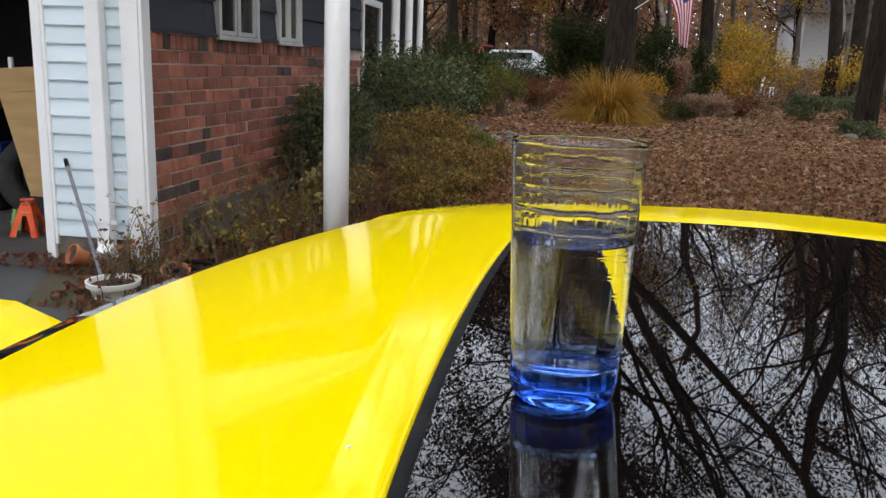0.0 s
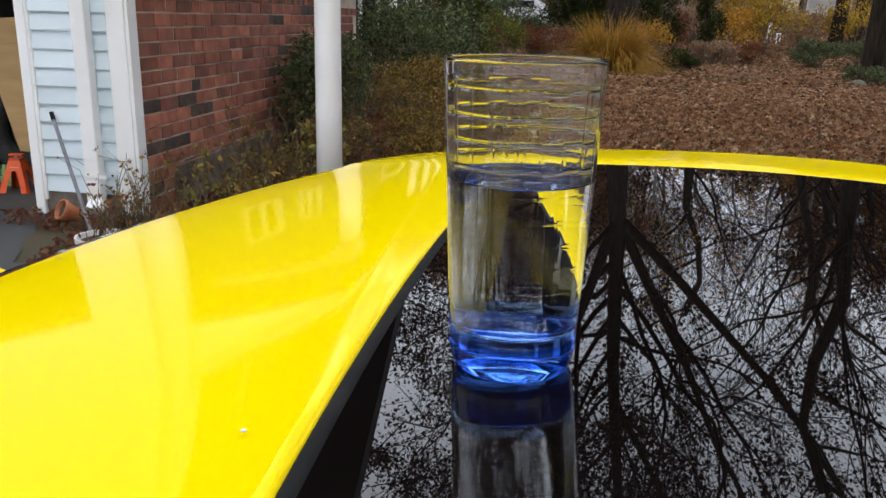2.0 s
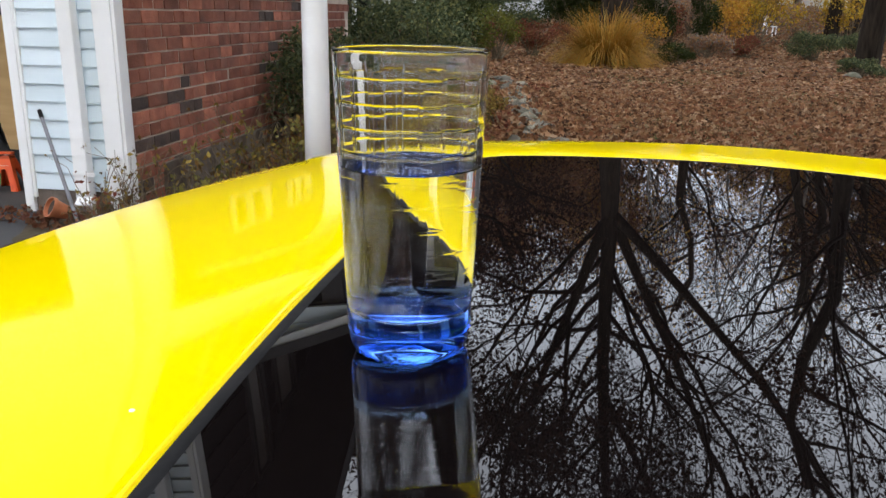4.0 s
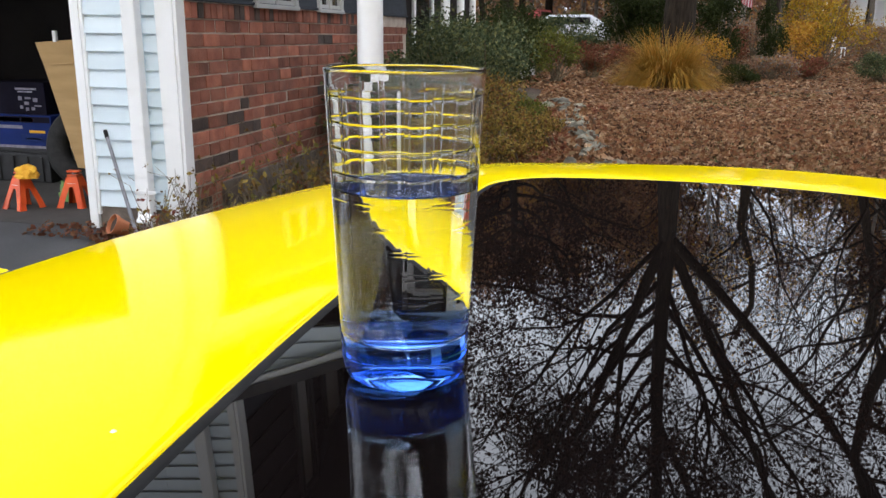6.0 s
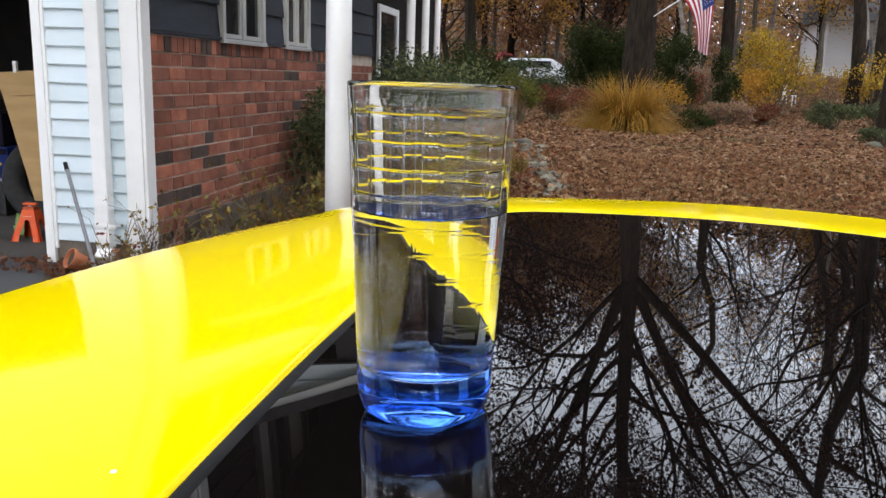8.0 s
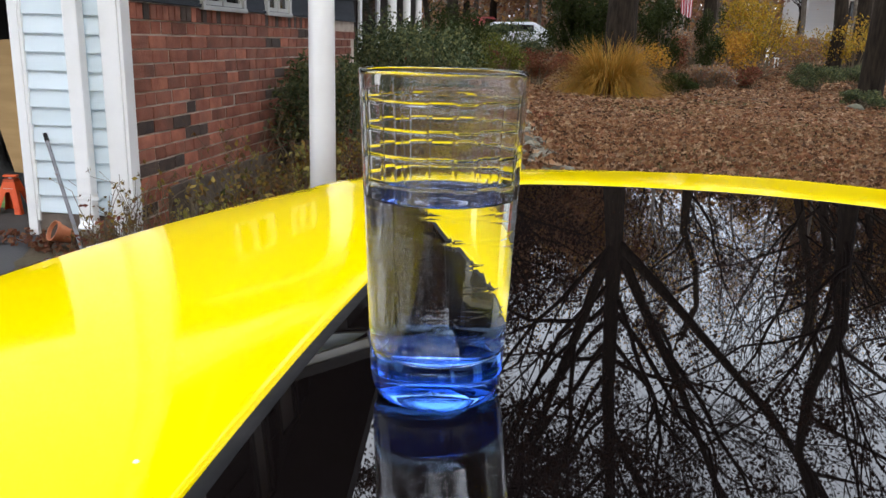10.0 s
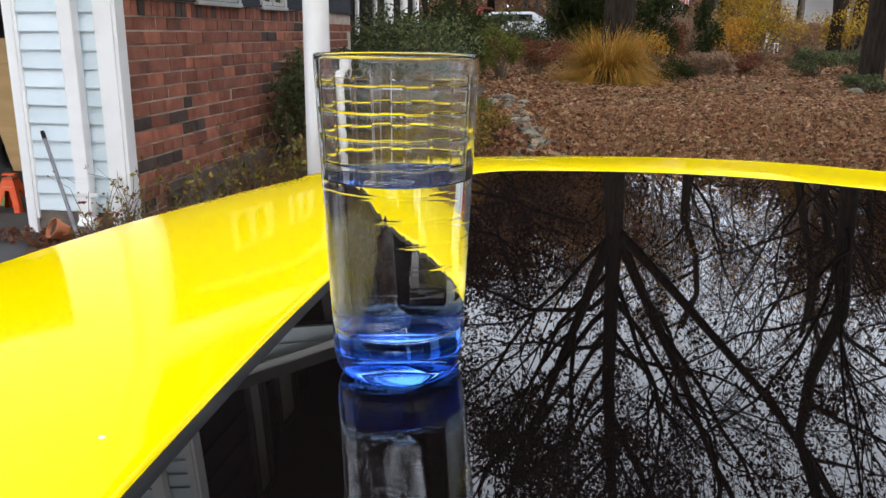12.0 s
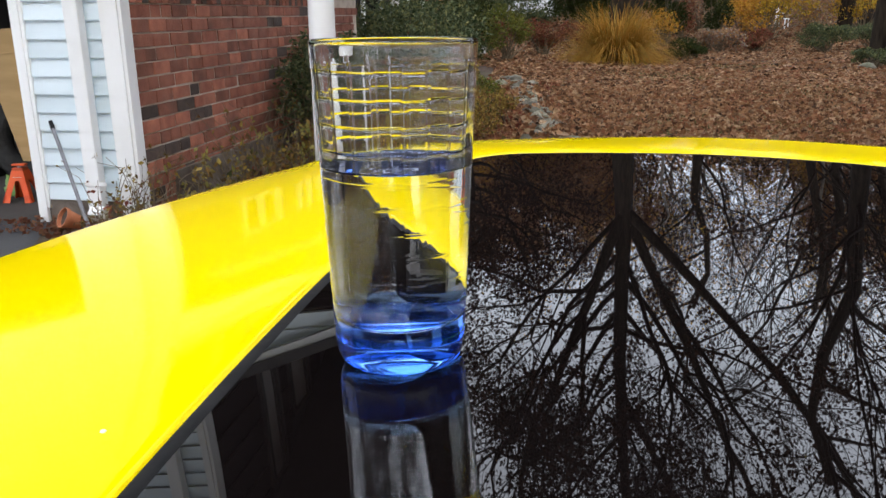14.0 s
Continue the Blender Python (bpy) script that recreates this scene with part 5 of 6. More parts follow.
# ---- trees ----
def grow(start, direction, length, radius, depth, rng, lines, tips, spread=0.75, up=0.12, kids=(3, 5), shrink=(0.5, 0.75), bend=0.16):
    """A limb as a bent polyline with its side branches."""
    n = 6 if depth > 2 else 4
    d = np.array(direction, float)
    d /= np.linalg.norm(d)
    p = [np.array(start, float)]
    for _ in range(n - 1):
        d = d + rng.normal(size=3) * bend + np.array([0, 0, up * 0.4])
        d /= np.linalg.norm(d)
        p.append(p[-1] + d * length / (n - 1))
    p = np.array(p)
    lines[depth].append((p, np.linspace(radius, radius * 0.5, n)))
    if depth == 0:
        tips.append(p[-1])
        return
    k = rng.integers(kids[0], kids[1] + 1)
    for i in range(k):
        s = rng.uniform(0.28, 1.0) if i else 1.0
        j = s * (n - 1)
        a = int(min(j, n - 2))
        q = p[a] + (p[a + 1] - p[a]) * (j - a)
        dd = p[a + 1] - p[a]
        dd /= np.linalg.norm(dd)
        side = np.cross(dd, rng.normal(size=3))
        side /= np.linalg.norm(side) + 1e-9
        ang = rng.uniform(0.3, spread) * (0.5 if i == 0 else 1.0)
        nd = dd * math.cos(ang) + side * math.sin(ang)
        grow(q, nd, length * rng.uniform(*shrink), radius * (0.62 if i == 0 else rng.uniform(0.3, 0.5)), depth - 1, rng, lines, tips, spread, up, kids, shrink, bend)


def tree_mesh(t, lines, tips, rng, bark_mat, leaf_mat, leaf_count, leaf, jitter, weigh=False):
    sides = {5: 12, 4: 9, 3: 7, 2: 5, 1: 4, 0: 3}
    Vs, Fs, base = [], [], 0
    for d, ls in lines.items():
        if d < 5 and bark_mat is not bark or d < 3 or not ls:
            continue
        V, F = tube_arrays(ls, sides.get(d, 12))
        Vs.append(V)
        Fs.append([tuple(f) for f in F + base])
        base += len(V)
    me = [f for fs in Fs for f in fs]
    quick_mesh("trunk", np.concatenate(Vs), np.array(me), bark_mat, t, True)
    Vs, Fs, base = [], [], 0
    for d in (2, 1, 0) if bark_mat is bark else (4, 3, 2, 1, 0):
        if lines[d]:
            least = (0.007, 0.010, 0.016, 0.02, 0.03)[d]
            V, F = tube_arrays([(p, np.maximum(r, least)) for p, r in lines[d]], 4)
            Vs.append(V)
            Fs.append(F + base)
            base += len(V)
    if Vs:
        quick_mesh("branch", np.concatenate(Vs), np.concatenate(Fs), bark, t)["kind"] = "stuff"
    if leaf_count and tips:
        tips = np.array(tips)
        w = np.ones(len(tips))
        if weigh:  # leaves held mostly high up, evenly over the crown
            cell = np.floor(tips[:, (0, 2)] / 0.9).astype(int)
            _, at, many = np.unique(cell, axis=0, return_inverse=True, return_counts=True)
            w = np.where(tips[:, 0] < 3.2, 0.3 + np.clip((tips[:, 2] - 8) / 6, 0, 1.0), 0.3) / many[at.ravel()] ** 0.8
        w = w * (rng.random(len(tips)) < 0.4)
        P = tips[rng.choice(len(tips), leaf_count, p=w / w.sum())] + rng.normal(size=(leaf_count, 3)) * jitter
        V, F = leaf_arrays(P, leaf, rng, 0.6)
        quick_mesh("crown", V, F, leaf_mat, t)["kind"] = "stuff"


def oak():
    rng = np.random.default_rng(42)
    bx, by = 4.21, 19.5
    bz = float(ground_z(bx, by)) - 0.05
    t = thing("oak_tree", "large bare oak with spreading limbs and a few withered leaves", "tree", (bx, by, bz))
    lines, tips = {k: [] for k in range(6)}, []
    lines[5].append((np.array([(0, 0, 0), (0.0, 0, 0.25), (0.0, 0, 0.8), (0.02, 0, 3), (0.05, 0, 5.2), (0.08, 0, 6.6)]), np.array([0.72, 0.56, 0.46, 0.41, 0.33, 0.27])))
    limbs = (  # foot height, direction, length, radius, pull upwards, bend
        (7.0, (-0.52, 0.0, 1.0), 7.5, 0.19, 0.16, 0.13), (7.0, (0.02, 0.0, 1.0), 12.0, 0.26, 0.16, 0.04), (7.0, (0.20, -0.05, 1.0), 9.0, 0.19, 0.06, 0.12),
        (6.95, (1.32, -0.1, 0.95), 11.5, 0.18, 0.02, 0.15), (7.1, (-1.0, 0.2, 1.0), 6.0, 0.09, 0.12, 0.2), (9.0, (-0.55, 0.5, 0.9), 6.0, 0.10, 0.14, 0.27),
        (9.5, (-1.1, -0.2, 0.9), 4.5, 0.10, 0.14, 0.27), (8.6, (0.9, -0.5, 0.9), 6.0, 0.09, 0.1, 0.27), (8.3, (-0.75, -0.5, 1.2), 6.5, 0.09, 0.14, 0.27),
        (10.6, (-0.65, 0.2, 1.0), 5.5, 0.10, 0.14, 0.27), (10.4, (0.8, 0.1, 1.0), 5.5, 0.09, 0.12, 0.27), (9.2, (0.85, 0.1, 1.05), 7.0, 0.10, 0.1, 0.27),
        (10.1, (-0.5, 0.6, 1.0), 6.0, 0.09, 0.14, 0.27), (11.4, (-0.6, -0.3, 1.0), 5.0, 0.08, 0.14, 0.27), (12.3, (-0.65, 0.3, 1.0), 4.5, 0.07, 0.14, 0.27),
        (11.0, (0.6, -0.5, 1.0), 5.0, 0.08, 0.14, 0.27), (12.0, (0.7, 0.3, 1.0), 4.5, 0.08, 0.14, 0.27), (13.0, (0.45, 0.1, 1.0), 4.5, 0.07, 0.14, 0.27),
        (13.5, (-0.4, -0.2, 1.0), 4.5, 0.07, 0.14, 0.27), (12.8, (0.1, -0.5, 1.0), 4.5, 0.07, 0.14, 0.27))
    for foot, d, L, r, pull, bend in limbs:
        grow(np.array([0.08, 0, foot - 0.55]) + rng.normal(size=3) * 0.03, d, L, r, 4, rng, lines, tips, 0.9, pull, (3, 5), (0.42, 0.7), bend)
    tree_mesh(t, lines, tips, rng, bark, brown_leaf, 62000, 0.15, 0.26, True)


oak()


def leafy_oak(at, seed):
    """A young oak behind the porch: a bare trunk and a broad crown that still holds its leaves."""
    rng = np.random.default_rng(seed)
    x, y = at
    t = thing("oak_tree", "young oak beyond the porch still holding dark withered leaves", "tree", (x, y, float(ground_z(x, y)) - 0.05))
    lines, tips = {k: [] for k in range(6)}, []
    lines[5].append((np.array([(0, 0, 0), (0.05, 0, 2), (-0.06, 0, 4), (0.06, 0, 6), (0.0, 0, 7.6)]), np.array([0.24, 0.19, 0.16, 0.13, 0.07])))
    for i in range(15):
        a = i * 2.4 + rng.uniform(-0.3, 0.3)
        z = 4.4 + 2.6 * i / 14
        grow(np.array([0.0, 0.0, z]), (math.cos(a), math.sin(a), rng.uniform(0.0, 0.3)), rng.uniform(2.9, 3.7) * (1.1 - 0.4 * i / 14), 0.075, 3, rng, lines, tips, 0.9, 0.1, (3, 4), (0.42, 0.68), 0.2)
    tree_mesh(t, lines, tips, rng, bark, brown_leaf, 14000, 0.15, 0.3)


leafy_oak((-1.0, 22.3), 61)


def wood_tree(name, seed, height, r, label, leaf_mat, leaves, leaf, bark_mat=bark, low=0.35, depth=3):
    rng = np.random.default_rng(seed)
    t = thing(name, label, "tree", (0, 0, 0), "trees of the wood")
    lines, tips = {k: [] for k in range(6)}, []
    p = [np.zeros(3)]
    n = 8
    for i in range(1, n):
        p.append(np.array([0, 0, height * 0.8 * i / (n - 1)]) + rng.normal(size=3) * np.array([0.12, 0.12, 0]) * i / 2)
    p = np.array(p)
    lines[5].append((p, np.linspace(r, r * 0.35, n)))
    for i in range(10):
        s = rng.uniform(low, 1.0)
        j = s * (n - 1)
        a = int(min(j, n - 2))
        q = p[a] + (p[a + 1] - p[a]) * (j - a)
        ang = rng.uniform(0, 2 * np.pi)
        grow(q, (math.cos(ang), math.sin(ang), rng.uniform(0.5, 1.3)), height * rng.uniform(0.22, 0.36) * (1.15 - 0.5 * s), r * rng.uniform(0.16, 0.29), depth, rng, lines, tips, 0.8, 0.1, (3, 4))
    tree_mesh(t, lines, tips, rng, bark_mat, leaf_mat, leaves, leaf, 0.45)
    return t


protos = [
    wood_tree("wood_tree", 101, 17, 0.30, "tall bare woodland tree with grey bark", brown_leaf, 700, 0.2),
    wood_tree("wood_tree", 102, 15, 0.26, "tall woodland tree holding brown leaves", wood_brown, 27000, 0.23, low=0.15),
    wood_tree("wood_tree", 103, 13, 0.20, "woodland tree with thin orange leaves", orange_leaf, 12000, 0.13, low=0.15),
    wood_tree("wood_tree", 104, 14, 0.13, "slender pale barked birch", orange_leaf, 900, 0.16, pale_bark, low=0.35),
    wood_tree("wood_tree", 105, 16, 0.19, "slender grey barked woodland tree nearly bare", wood_brown, 1500, 0.18, grey_bark, low=0.4),
    wood_tree("wood_tree", 106, 13, 0.15, "slender dark woodland tree with a few clumps of leaves", brown_leaf, 5000, 0.14, low=0.3, depth=2),
]
places = [  # prototype, x, y, turn, scale
    (0, 10.1, 17.0, 20, 1.0), (0, 12.9, 30.0, 130, 0.95), (0, 14.6, 33.0, 60, 1.05), (0, 9.0, 36.0, 200, 1.1),
    (1, -5.5, 38.0, 0, 0.85), (1, -1.5, 41.0, 80, 0.85), (1, 2.2, 40.0, 160, 0.72), (1, -8.0, 37.0, 200, 0.85), (1, 3.4, 41.5, 310, 0.8), (1, -11.5, 40.0, 220, 0.85), (0, 21.5, 46.0, 45, 0.95), (2, 15.0, 44.0, 300, 0.8), (0, 18.2, 38.0, 120, 0.8),
    (2, -4.5, 37.0, 40, 0.8), (2, 3.6, 44.0, 150, 1.0), (2, 7.4, 45.0, 250, 1.0), (2, -4.0, 48.0, 330, 1.1), (2, 22.0, 48.0, 10, 0.8),
    (3, 2.7, 43.0, 0, 0.95), (3, 0.9, 42.0, 100, 0.9), (3, 6.7, 33.5, 190, 0.95), (3, 8.2, 40.0, 20, 1.1), (3, 0.0, 45.0, 60, 1.1), (3, 12.0, 42.0, 280, 1.0), (3, 16.5, 40.0, 33, 1.0), (3, 15.2, 37.0, 140, 1.0), (3, 18.6, 42.0, 200, 1.0),
    (4, -2.4, 40.0, 0, 0.75), (4, 2.0, 39.5, 40, 0.75), (4, 5.2, 40.0, 95, 0.75), (4, 7.6, 39.5, 150, 0.72), (4, 9.9, 39.5, 210, 0.75), (4, 13.8, 39.0, 260, 0.75), (4, 17.2, 40.0, 320, 0.72), (4, 19.4, 41.0, 15, 0.75), (4, 16.2, 47.0, 75, 0.85), (4, 11.2, 42.5, 125, 0.8),
    (5, -3.9, 25.0, 10, 0.95),
    (1, 19.8, 42.5, 30, 0.85), (1, 23.5, 41.0, 150, 0.9), (1, 27.0, 38.0, 270, 0.9),
    (0, 5.5, 52.0, 0, 1.2), (0, 18.0, 28.0, 170, 1.0), (0, 24.0, 36.0, 30, 1.1), (0, -13.0, 50.0, 75, 1.2),
    # unseen trees added behind the camera to block light from the low sky
    (1, -9.0, -17.0, 15, 1.0), (1, -2.5, -19.0, 100, 1.05), (1, 4.5, -18.0, 200, 1.0), (1, 11.0, -16.0, 290, 1.05), (1, 16.5, -11.0, 50, 0.95), (1, 8.0, -23.0, 140, 1.1), (1, -14.0, -12.0, 250, 1.0),
    # unseen trees added beside the yard to dim the brick side
    (1, 14.0, -4.0, 15, 0.9), (1, 16.0, 1.0, 75, 1.0), (1, 15.0, 6.0, 135, 0.95), (1, 19.0, 9.0, 195, 1.1), (1, 20.0, -2.0, 255, 1.1), (1, 21.0, 4.0, 315, 1.1),
]
used = set()
for k, x, y, turn, s in places:
    m = Matrix.Translation((x, y, float(ground_z(x, y)) - 0.05)) @ Matrix.Rotation(radians(turn), 4, "Z") @ Matrix.Scale(s, 4)
    if k in used:
        c = copy_thing(protos[k], m)
        c.scale = (s, s, s)
    else:
        protos[k].matrix_basis = m
        used.add(k)

# far woodland undergrowth
rng = np.random.default_rng(77)
n = 42000
P = np.stack([rng.uniform(-26, 34, n), rng.uniform(50, 66, n), rng.random(n) ** 1.4 * 9.0], 1)
P[:, 2] *= 0.55 + 0.45 * np.sin(P[:, 0] * 0.7 + 1.1 * np.sin(P[:, 0] * 0.23)) ** 2
P[:, 2] += ground_z(P[:, 0], P[:, 1])
V, F = leaf_arrays(P, 0.38, rng, 0.6)
tagged(quick_mesh("far_woodland", V, F, wood_leaf), "distant mixed brown autumn woodland", "woodland", kind="stuff")
n = 34000
P = np.stack([rng.uniform(-30, 38, n), rng.uniform(60, 74, n), rng.random(n) ** 1.3 * 10.0], 1)
P[:, 2] += ground_z(P[:, 0], P[:, 1])
V, F = leaf_arrays(P, 0.6, rng, 0.6)
tagged(quick_mesh("far_woodland", V, F, wood_brown), "distant brown autumn woodland", "woodland", kind="stuff")

# ---- flag on the oak ----
flag = thing("flag", "red, white and blue flag hanging from an oak", "flag", (4.6, 19.2, 3.3))


def flag_cloth():
    H0, H1 = np.array([0.62, -0.25, 0.42]), np.array([1.42, -0.55, 0.97])
    nu, nv = 26, 30
    V = []
    for i in range(nu + 1):
        u = i / nu
        h = H0 + (H1 - H0) * u
        b = np.array([1.10 + 0.26 * u, -0.45 + 0.04 * math.sin(u * 19), -0.95 - 0.14 * u])
        m = np.array([1.08 + 0.30 * u, -0.42 - 0.05 * u, -0.12 + 0.25 * u])
        for j in range(nv + 1):
            v = j / nv
            p = h * (1 - v) ** 2 + 2 * m * v * (1 - v) + b * v * v
            p = p + np.array([0, 0.06 * math.sin(u * 16 + v * 2) * v, 0.02 * math.sin(u * 16 + 1.0) * v])
            V.append(p)
    F, mats = [], []
    for i in range(nu):
        for j in range(nv):
            a = i * (nv + 1) + j
            F.append((a, a + 1, a + nv + 2, a + nv + 1))
            s = i // 2
            mats.append(2 if (i >= 12 and j < 12) else (0 if s % 2 == 0 else 1))
    me = bpy.data.meshes.new("cloth")
    me.from_pydata([tuple(v) for v in V], [], F)
    for m in (flag_red, flag_white, flag_blue):
        me.materials.append(m)
    me.polygons.foreach_set("material_index", mats)
    me.polygons.foreach_set("use_smooth", [True] * len(F))
    c = new("cloth", me)
    c.parent = flag
    # rows of small white stars on the blue field
    for i in range(9):
        for j in range(6):
            iu, iv = 12.8 + i * 1.5, 1.0 + j * 1.95 + (0.95 if i % 2 else 0)
            if iv > 11.4 or iu > 25.3:
                continue
            a = V[int(iu) * (nv + 1) + int(iv)]
            bm = bmesh.new()
            ring = [bm.verts.new((a[0] + 0.018 * math.cos(k * 0.628) * (1 if k % 2 == 0 else 0.45), a[1] - 0.012, a[2] + 0.018 * math.sin(k * 0.628) * (1 if k % 2 == 0 else 0.45))) for k in range(10)]
            bm.faces.new(ring)
            part("star", bm, flag_white, flag)
    V2, F2 = tube_arrays([(np.array([(-0.12, 0.05, -0.08), tuple(H1 + np.array([0.1, -0.035, 0.07]))]), (0.016, 0.013))], 10)
    quick_mesh("pole", V2, F2, white_trim, flag, True)


flag_cloth()

# ---- far cars and house ----


def far_car(at, mat, label, turn):
    c = thing("parked_car", label, "car", at)
    c.rotation_euler = (0, 0, radians(turn))
    bm = bmesh.new()
    prof = [(-2.2, 0.35), (-2.2, 0.85), (-1.9, 0.98), (-1.0, 1.02), (-0.55, 1.42), (1.3, 1.46), (2.1, 1.0), (2.2, 0.4)]
    r = [[bm.verts.new((x, y * (0.8 if z > 1.2 else 0.88), z)) for x, z in prof] for y in (-1, 1)]
    for k in range(8):
        bm.faces.new([r[0][k], r[0][(k + 1) % 8], r[1][(k + 1) % 8], r[1][k]])
    bm.faces.new(r[0])
    bm.faces.new(r[1])
    bmesh.ops.bevel(bm, geom=list(bm.edges), offset=0.05, segments=2, affect="EDGES")
    part("body", bm, mat, c)
    for s in (-1, 1):
        part("side_window", box_bm(-0.5, 1.3, s * 0.85 - 0.012, s * 0.85 + 0.012, 1.05, 1.34, 0.01), car_glass, c)
        for x in (-1.4, 1.35):
            rot = Matrix.Translation((x, s * 0.85, 0.32)) @ Matrix.Rotation(radians(90), 4, "X")
            part("wheel", lathe_bm([(0, -0.1), (0.28, -0.1), (0.32, -0.07), (0.32, 0.07), (0.28, 0.1), (0, 0.1)], 24, rot), tyre_mat, c)
    return c


for x, y, m, l, tr in ((-0.25, 33.3, white_paint, "white car parked beyond the yard", 4), (-2.1, 36.0, red_paint, "dull red car parked beyond the yard", 80)):
    far_car((x, y, float(ground_z(x, y))), m, l, tr)

far_house = thing("far_house", "distant white house seen between the trees", "house", (20.5, 49.0, 2.1))
part("wall", box_bm(-4.7, 4.7, -3, 3, -0.3, 3.2), far_siding, far_house)
bm = bmesh.new()
r = [[bm.verts.new((x, y, z)) for y, z in ((-3.4, 3.15), (0, 4.6), (3.4, 3.15))] for x in (-5.0, 5.0)]
bm.faces.new(r[0])
bm.faces.new(r[1])
for k in range(3):
    bm.faces.new([r[0][k], r[0][(k + 1) % 3], r[1][(k + 1) % 3], r[1][k]])
part("roof", bm, shingle_mat, far_house)
for x in (-2.6, 2.6):
    w = new("window")
    w.parent, w.location = far_house, (x, -3.02, 1.5)
    part("window_frame", box_bm(-0.55, 0.55, -0.03, 0.0, -0.75, 0.75), white_trim, w)
    part("pane", box_bm(-0.45, 0.45, -0.045, -0.031, -0.65, 0.65), window_glass, w)

def garden_chair(at, turn):
    c = thing("garden_chair", "small white garden chair under the yellow bush", "chair", at)
    c.rotation_euler = (0, 0, radians(turn))
    part("seat", box_bm(-0.25, 0.25, -0.22, 0.22, 0.4, 0.43, 0.008), white_trim, c)
    part("backrest", box_bm(-0.25, 0.25, 0.2, 0.23, 0.44, 0.85, 0.008), white_trim, c)
    for x in (-0.22, 0.22):
        for y in (-0.19, 0.19):
            part("leg", box_bm(x - 0.02, x + 0.02, y - 0.02, y + 0.02, 0, 0.399, 0.004), white_trim, c)
        part("armrest", box_bm(x - 0.03, x + 0.03, -0.21, 0.2, 0.62, 0.645, 0.006), white_trim, c)


garden_chair((11.2, 32.5, float(ground_z(11.2, 32.5))), 60)

# ---- stones along the bed ----
rng = np.random.default_rng(9)
for i in range(44):
    y = 3.4 + 8.6 * (i + rng.uniform(-0.45, 0.45)) / 44
    x = 2.88 - 0.13 * (y - 3.3) + rng.normal() * 0.13
    bm = bmesh.new()
    bmesh.ops.create_icosphere(bm, subdivisions=2, radius=1)
    size = rng.uniform(0.07, 0.19)
    sx, sy, sz = size * rng.uniform(0.8, 1.2), size * rng.uniform(0.8, 1.3), rng.uniform(0.06, 0.12)
    for v in bm.verts:
        k = 1 + 0.45 * noise.noise(v.co * 1.3 + Vector((i * 3.1, 0, 0))) + 0.3 * noise.noise(v.co * 3.1 + Vector((0, i * 2.3, 0)))
        v.co = Vector((v.co.x * sx * k, v.co.y * sy * k, v.co.z * sz * k))
    st = tagged(part("edging_stone", bm, stone_mat), "rough pale field stone edging the bed", "stone", "stones edging the bed")
    st.location = (x, y, float(ground_z(x, y)) + 0.025)
    st.rotation_euler = (rng.uniform(-0.2, 0.2), rng.uniform(-0.2, 0.2), rng.uniform(0, 3))
bm = bmesh.new()
bmesh.ops.create_icosphere(bm, subdivisions=2, radius=0.2)
for v in bm.verts:
    v.co *= 1 + 0.3 * noise.noise(v.co * 6)
    v.co.z *= 0.6
st = tagged(part("field_stone", bm, stone_mat, smooth=True), "single pale stone on the leaf-covered lawn", "stone")
st.location = (9.3, 15.3, float(ground_z(9.3, 15.3)) + 0.06)

# ---- fallen leaves and grass ----
rng = np.random.default_rng(21)


def litter(n, x0, x1, y0, y1, size, mat, label, keep=None, lift=0.02, lobed=False):
    P = np.stack([rng.uniform(x0, x1, n), rng.uniform(y0, y1, n), np.zeros(n)], 1)
    if keep is not None:
        P = P[keep(P)]
    P[:, 2] = ground_z(P[:, 0], P[:, 1]) + lift * rng.random(len(P)) + 0.004
    V, F = lobed_arrays(P, size, rng) if lobed else leaf_arrays(P, size, rng, 0.62, 0.72, 0.35)
    return tagged(quick_mesh("fallen_leaves", V, F, mat), label, "leaves", kind="stuff")


def wedge(P):
    a = (P[:, 0] - 3.08) / (P[:, 1] + 4.2)
    return (a < 0.42) & (P[:, 0] > 1.9 - 0.05 * P[:, 1])


litter(95000, 0.5, 9.5, 0.0, 10, 0.085, litter_leaf, "thick carpet of brown fallen oak leaves on the lawn", wedge, 0.05, True)
litter(52000, 0.5, 12, 9.5, 15, 0.10, litter_leaf, "carpet of brown fallen oak leaves across the lawn", wedge, 0.05)
litter(52000, -1, 18, 14, 32, 0.14, litter_leaf, "thick carpet of brown fallen oak leaves on the far lawn", None, 0.06)
litter(30000, -12, 26, 32, 50, 0.22, litter_leaf, "brown fallen leaves on the ground of the wood", None, 0.08)
litter(900, 2.0, 3.0, 3.3, 11, 0.08, litter_leaf, "fallen leaves lying over the edging stones", lambda P: abs(P[:, 0] - 2.88 + 0.13 * (P[:, 1] - 3.3)) < 0.3, 0.16, True)
litter(9000, 0.65, 2.7, 0.1, 11, 0.09, red_leaf, "reddish fallen leaves in the planting bed", None, 0.05, True)
litter(1100, -0.35, 1.3, -1.0, -0.03, 0.042, bed_leaf, "brown leaves drifted against the garage foot", lambda P: (P[:, 1] > -0.28 - 0.3 * np.maximum(0, P[:, 0])) | ((P[:, 0] > 0.4) & (np.hypot(P[:, 0] - 0.75, P[:, 1] + 0.45) < 0.5 + 0.15 * np.sin(9 * P[:, 0]) + 0.1 * np.sin(7 * P[:, 1]))), 0.05, True)
n = 42000
P = np.stack([rng.uniform(2.0, 11, n), rng.uniform(1, 17, n), np.zeros(n)], 1)
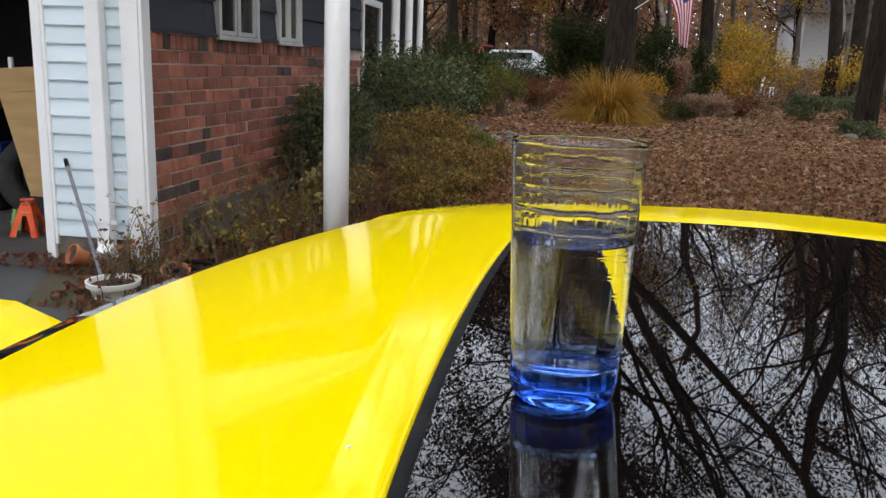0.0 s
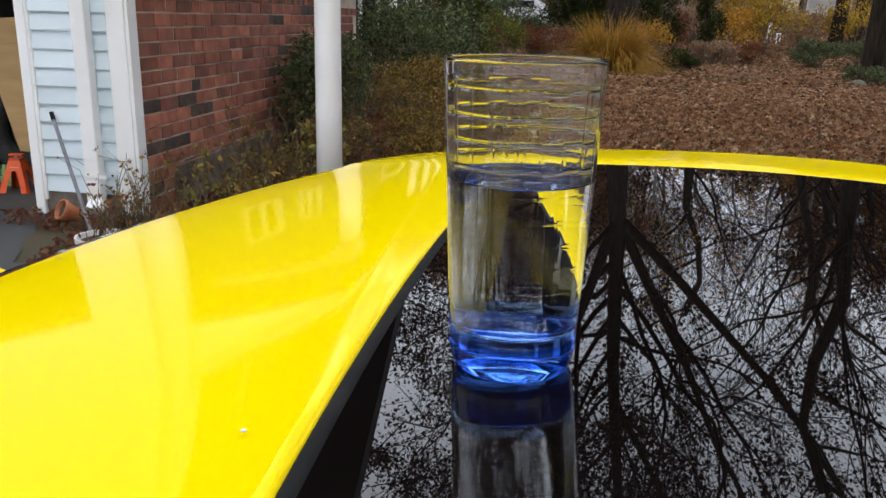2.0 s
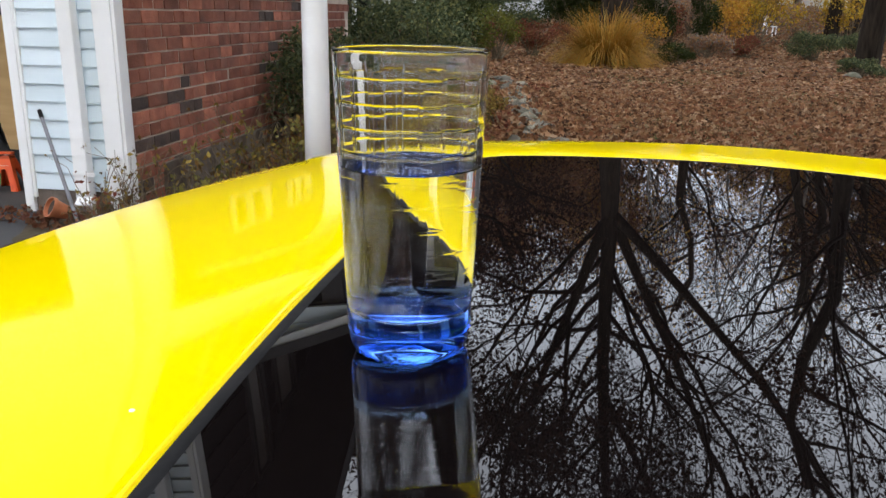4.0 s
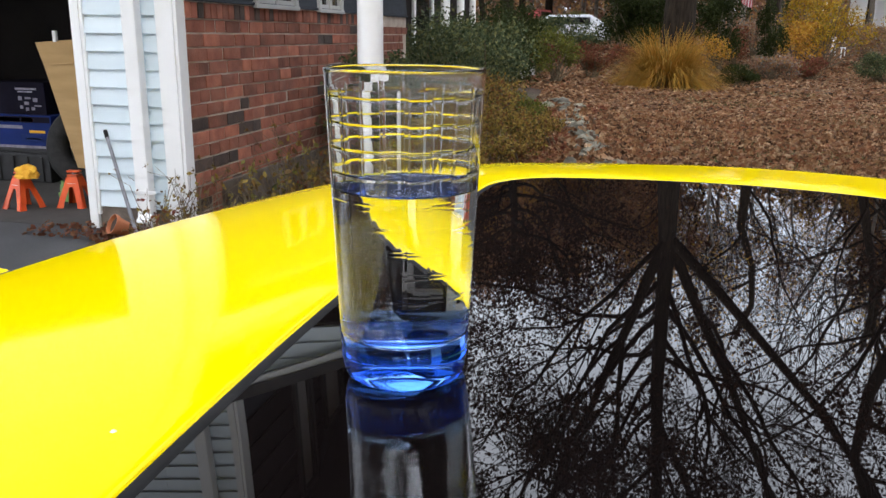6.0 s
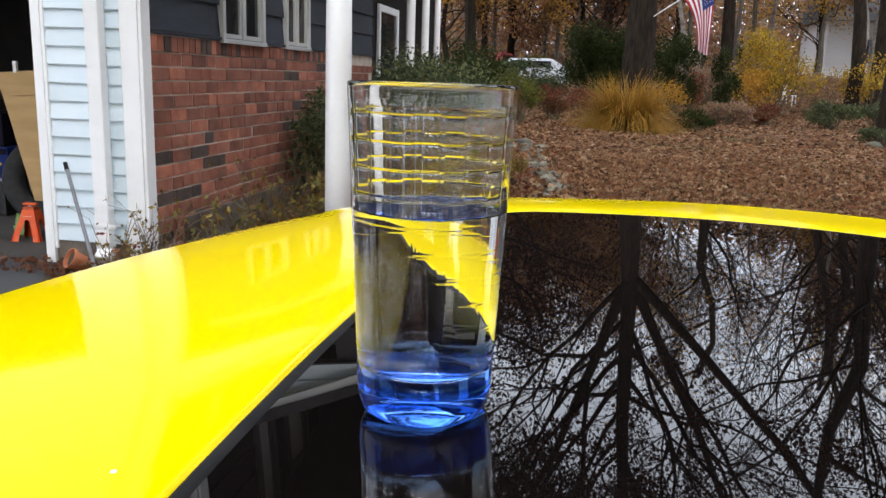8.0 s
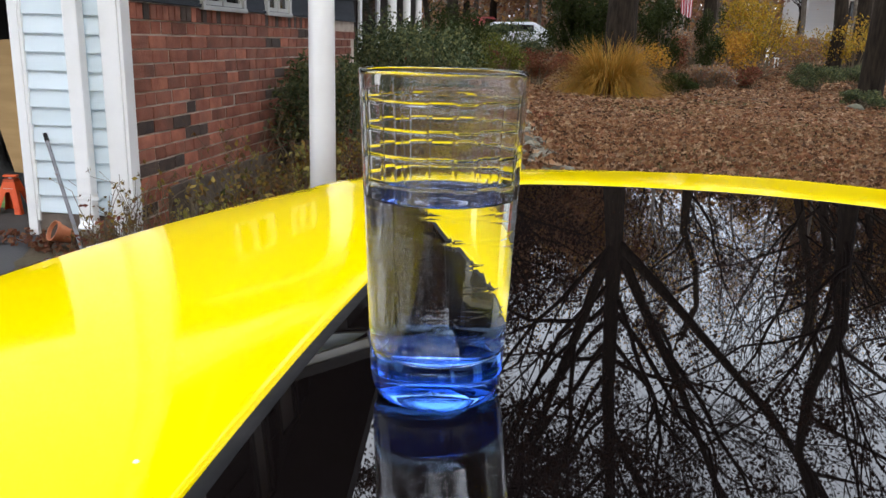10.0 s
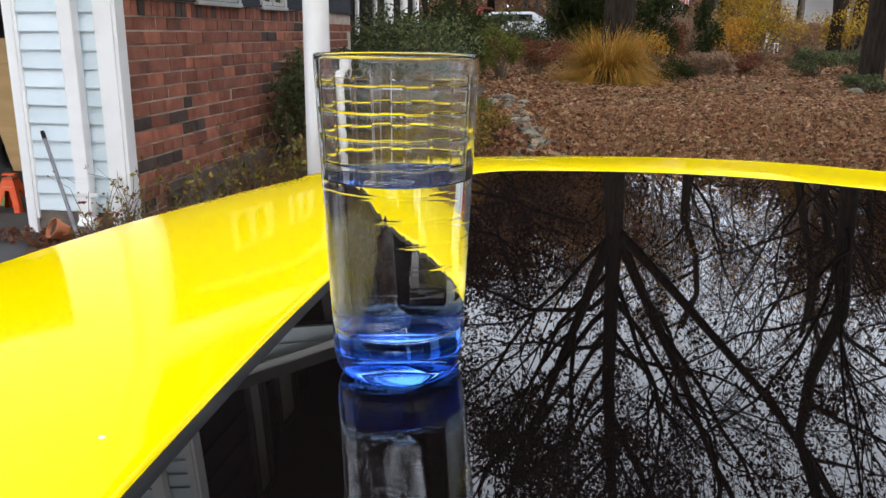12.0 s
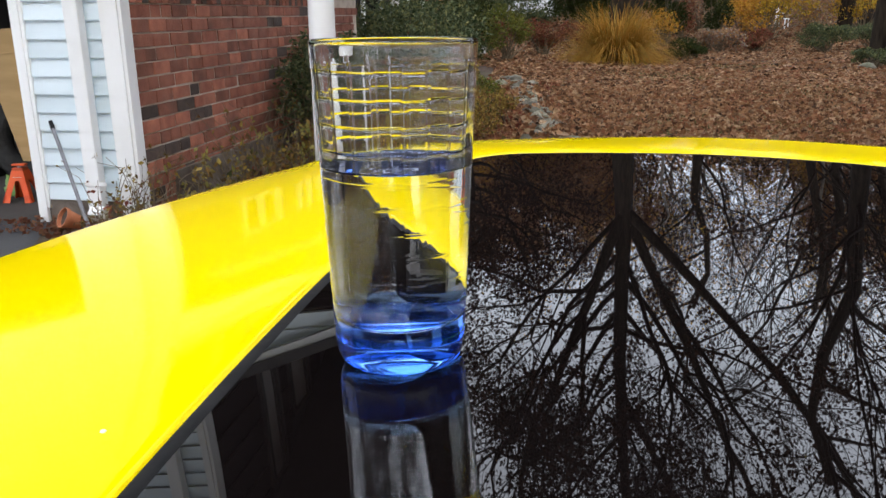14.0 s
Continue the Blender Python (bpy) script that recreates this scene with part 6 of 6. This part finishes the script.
g = np.sin(P[:, 0] * 1.1 + 0.7 * np.sin(P[:, 1] * 0.9)) * np.sin(P[:, 1] * 0.8 + 0.5) + 0.3 * rng.normal(size=n)
P = P[g > 0.62]
P[:, 2] = ground_z(P[:, 0], P[:, 1]) + 0.05
V, F = leaf_arrays(P, 0.09, rng, 0.12, 0.0, 0.1)
tagged(quick_mesh("lawn_grass", V, F, lawn_blade), "sparse green grass between fallen leaves", "grass", kind="stuff")

# ---- bricks ----


COURSE = 0.0813


def brick_mesh(name, length, mat, tall=0.0813):
    bm = box_bm(-0.02, 0.0, 0.005, length - 0.004, 0.005, tall - 0.005, 0.004)
    bmesh.ops.recalc_face_normals(bm, faces=bm.faces)
    me = bpy.data.meshes.new(name)
    bm.to_mesh(me)
    bm.free()
    me.materials.append(mat)
    return me


LENGTHS = (0.125, 0.2, 0.235)
brick_kinds = {(L, d): brick_mesh("brick", L, (brick_mat, brick_dark)[d]) for L in LENGTHS for d in (0, 1)}
rb = random.Random(12)
far_v, far_f = [], []
rowlock = [brick_mesh("brick", 0.074, m, 0.1) for m in (brick_mat, brick_dark)]
for i in range(44):
    ob = new("brick", rowlock[1 if rb.random() < 0.12 else 0])
    ob.parent, ob.location = wall_brick, (BX + rb.uniform(0.003, 0.008), 0.08 + i * 0.0745, 1.553)
for row in range(17):
    z = 1.554 - (row + 1) * COURSE
    y, dark = 0.08, 0
    while y < 4.6:
        dark = 1 if rb.random() < (0.45 if dark else 0.10) else 0
        L = rb.choices(LENGTHS, (0.22, 0.5, 0.28))[0]
        if row == 5 and y < 0.2:
            L = LENGTHS[0]
        if y > 3.1:
            b = [(BX - 0.02 + dx_, y + dy_, z + dz_) for dx_ in (0, 0.02) for dy_ in (0.004, L - 0.006) for dz_ in (0.004, COURSE - 0.006)]
            o = len(far_v)
            far_v += b
            far_f += [tuple(o + k for k in q) for q in ((4, 6, 7, 5), (0, 4, 5, 1), (2, 3, 7, 6), (0, 2, 6, 4), (1, 5, 7, 3))]
        else:
            ob = new("brick", brick_kinds[(L, dark)])
            ob.parent = wall_brick
            ob.location = (BX + rb.uniform(-0.003, 0.004), y, z + rb.uniform(-0.0015, 0.0015))
            ob.rotation_euler = (radians(rb.uniform(-0.7, 0.7)), 0, radians(rb.uniform(-0.8, 0.8)))
        y += L
fb = mesh_object("brickwork", far_v, far_f, brick_mat, wall_brick)
fb["kind"] = "stuff"
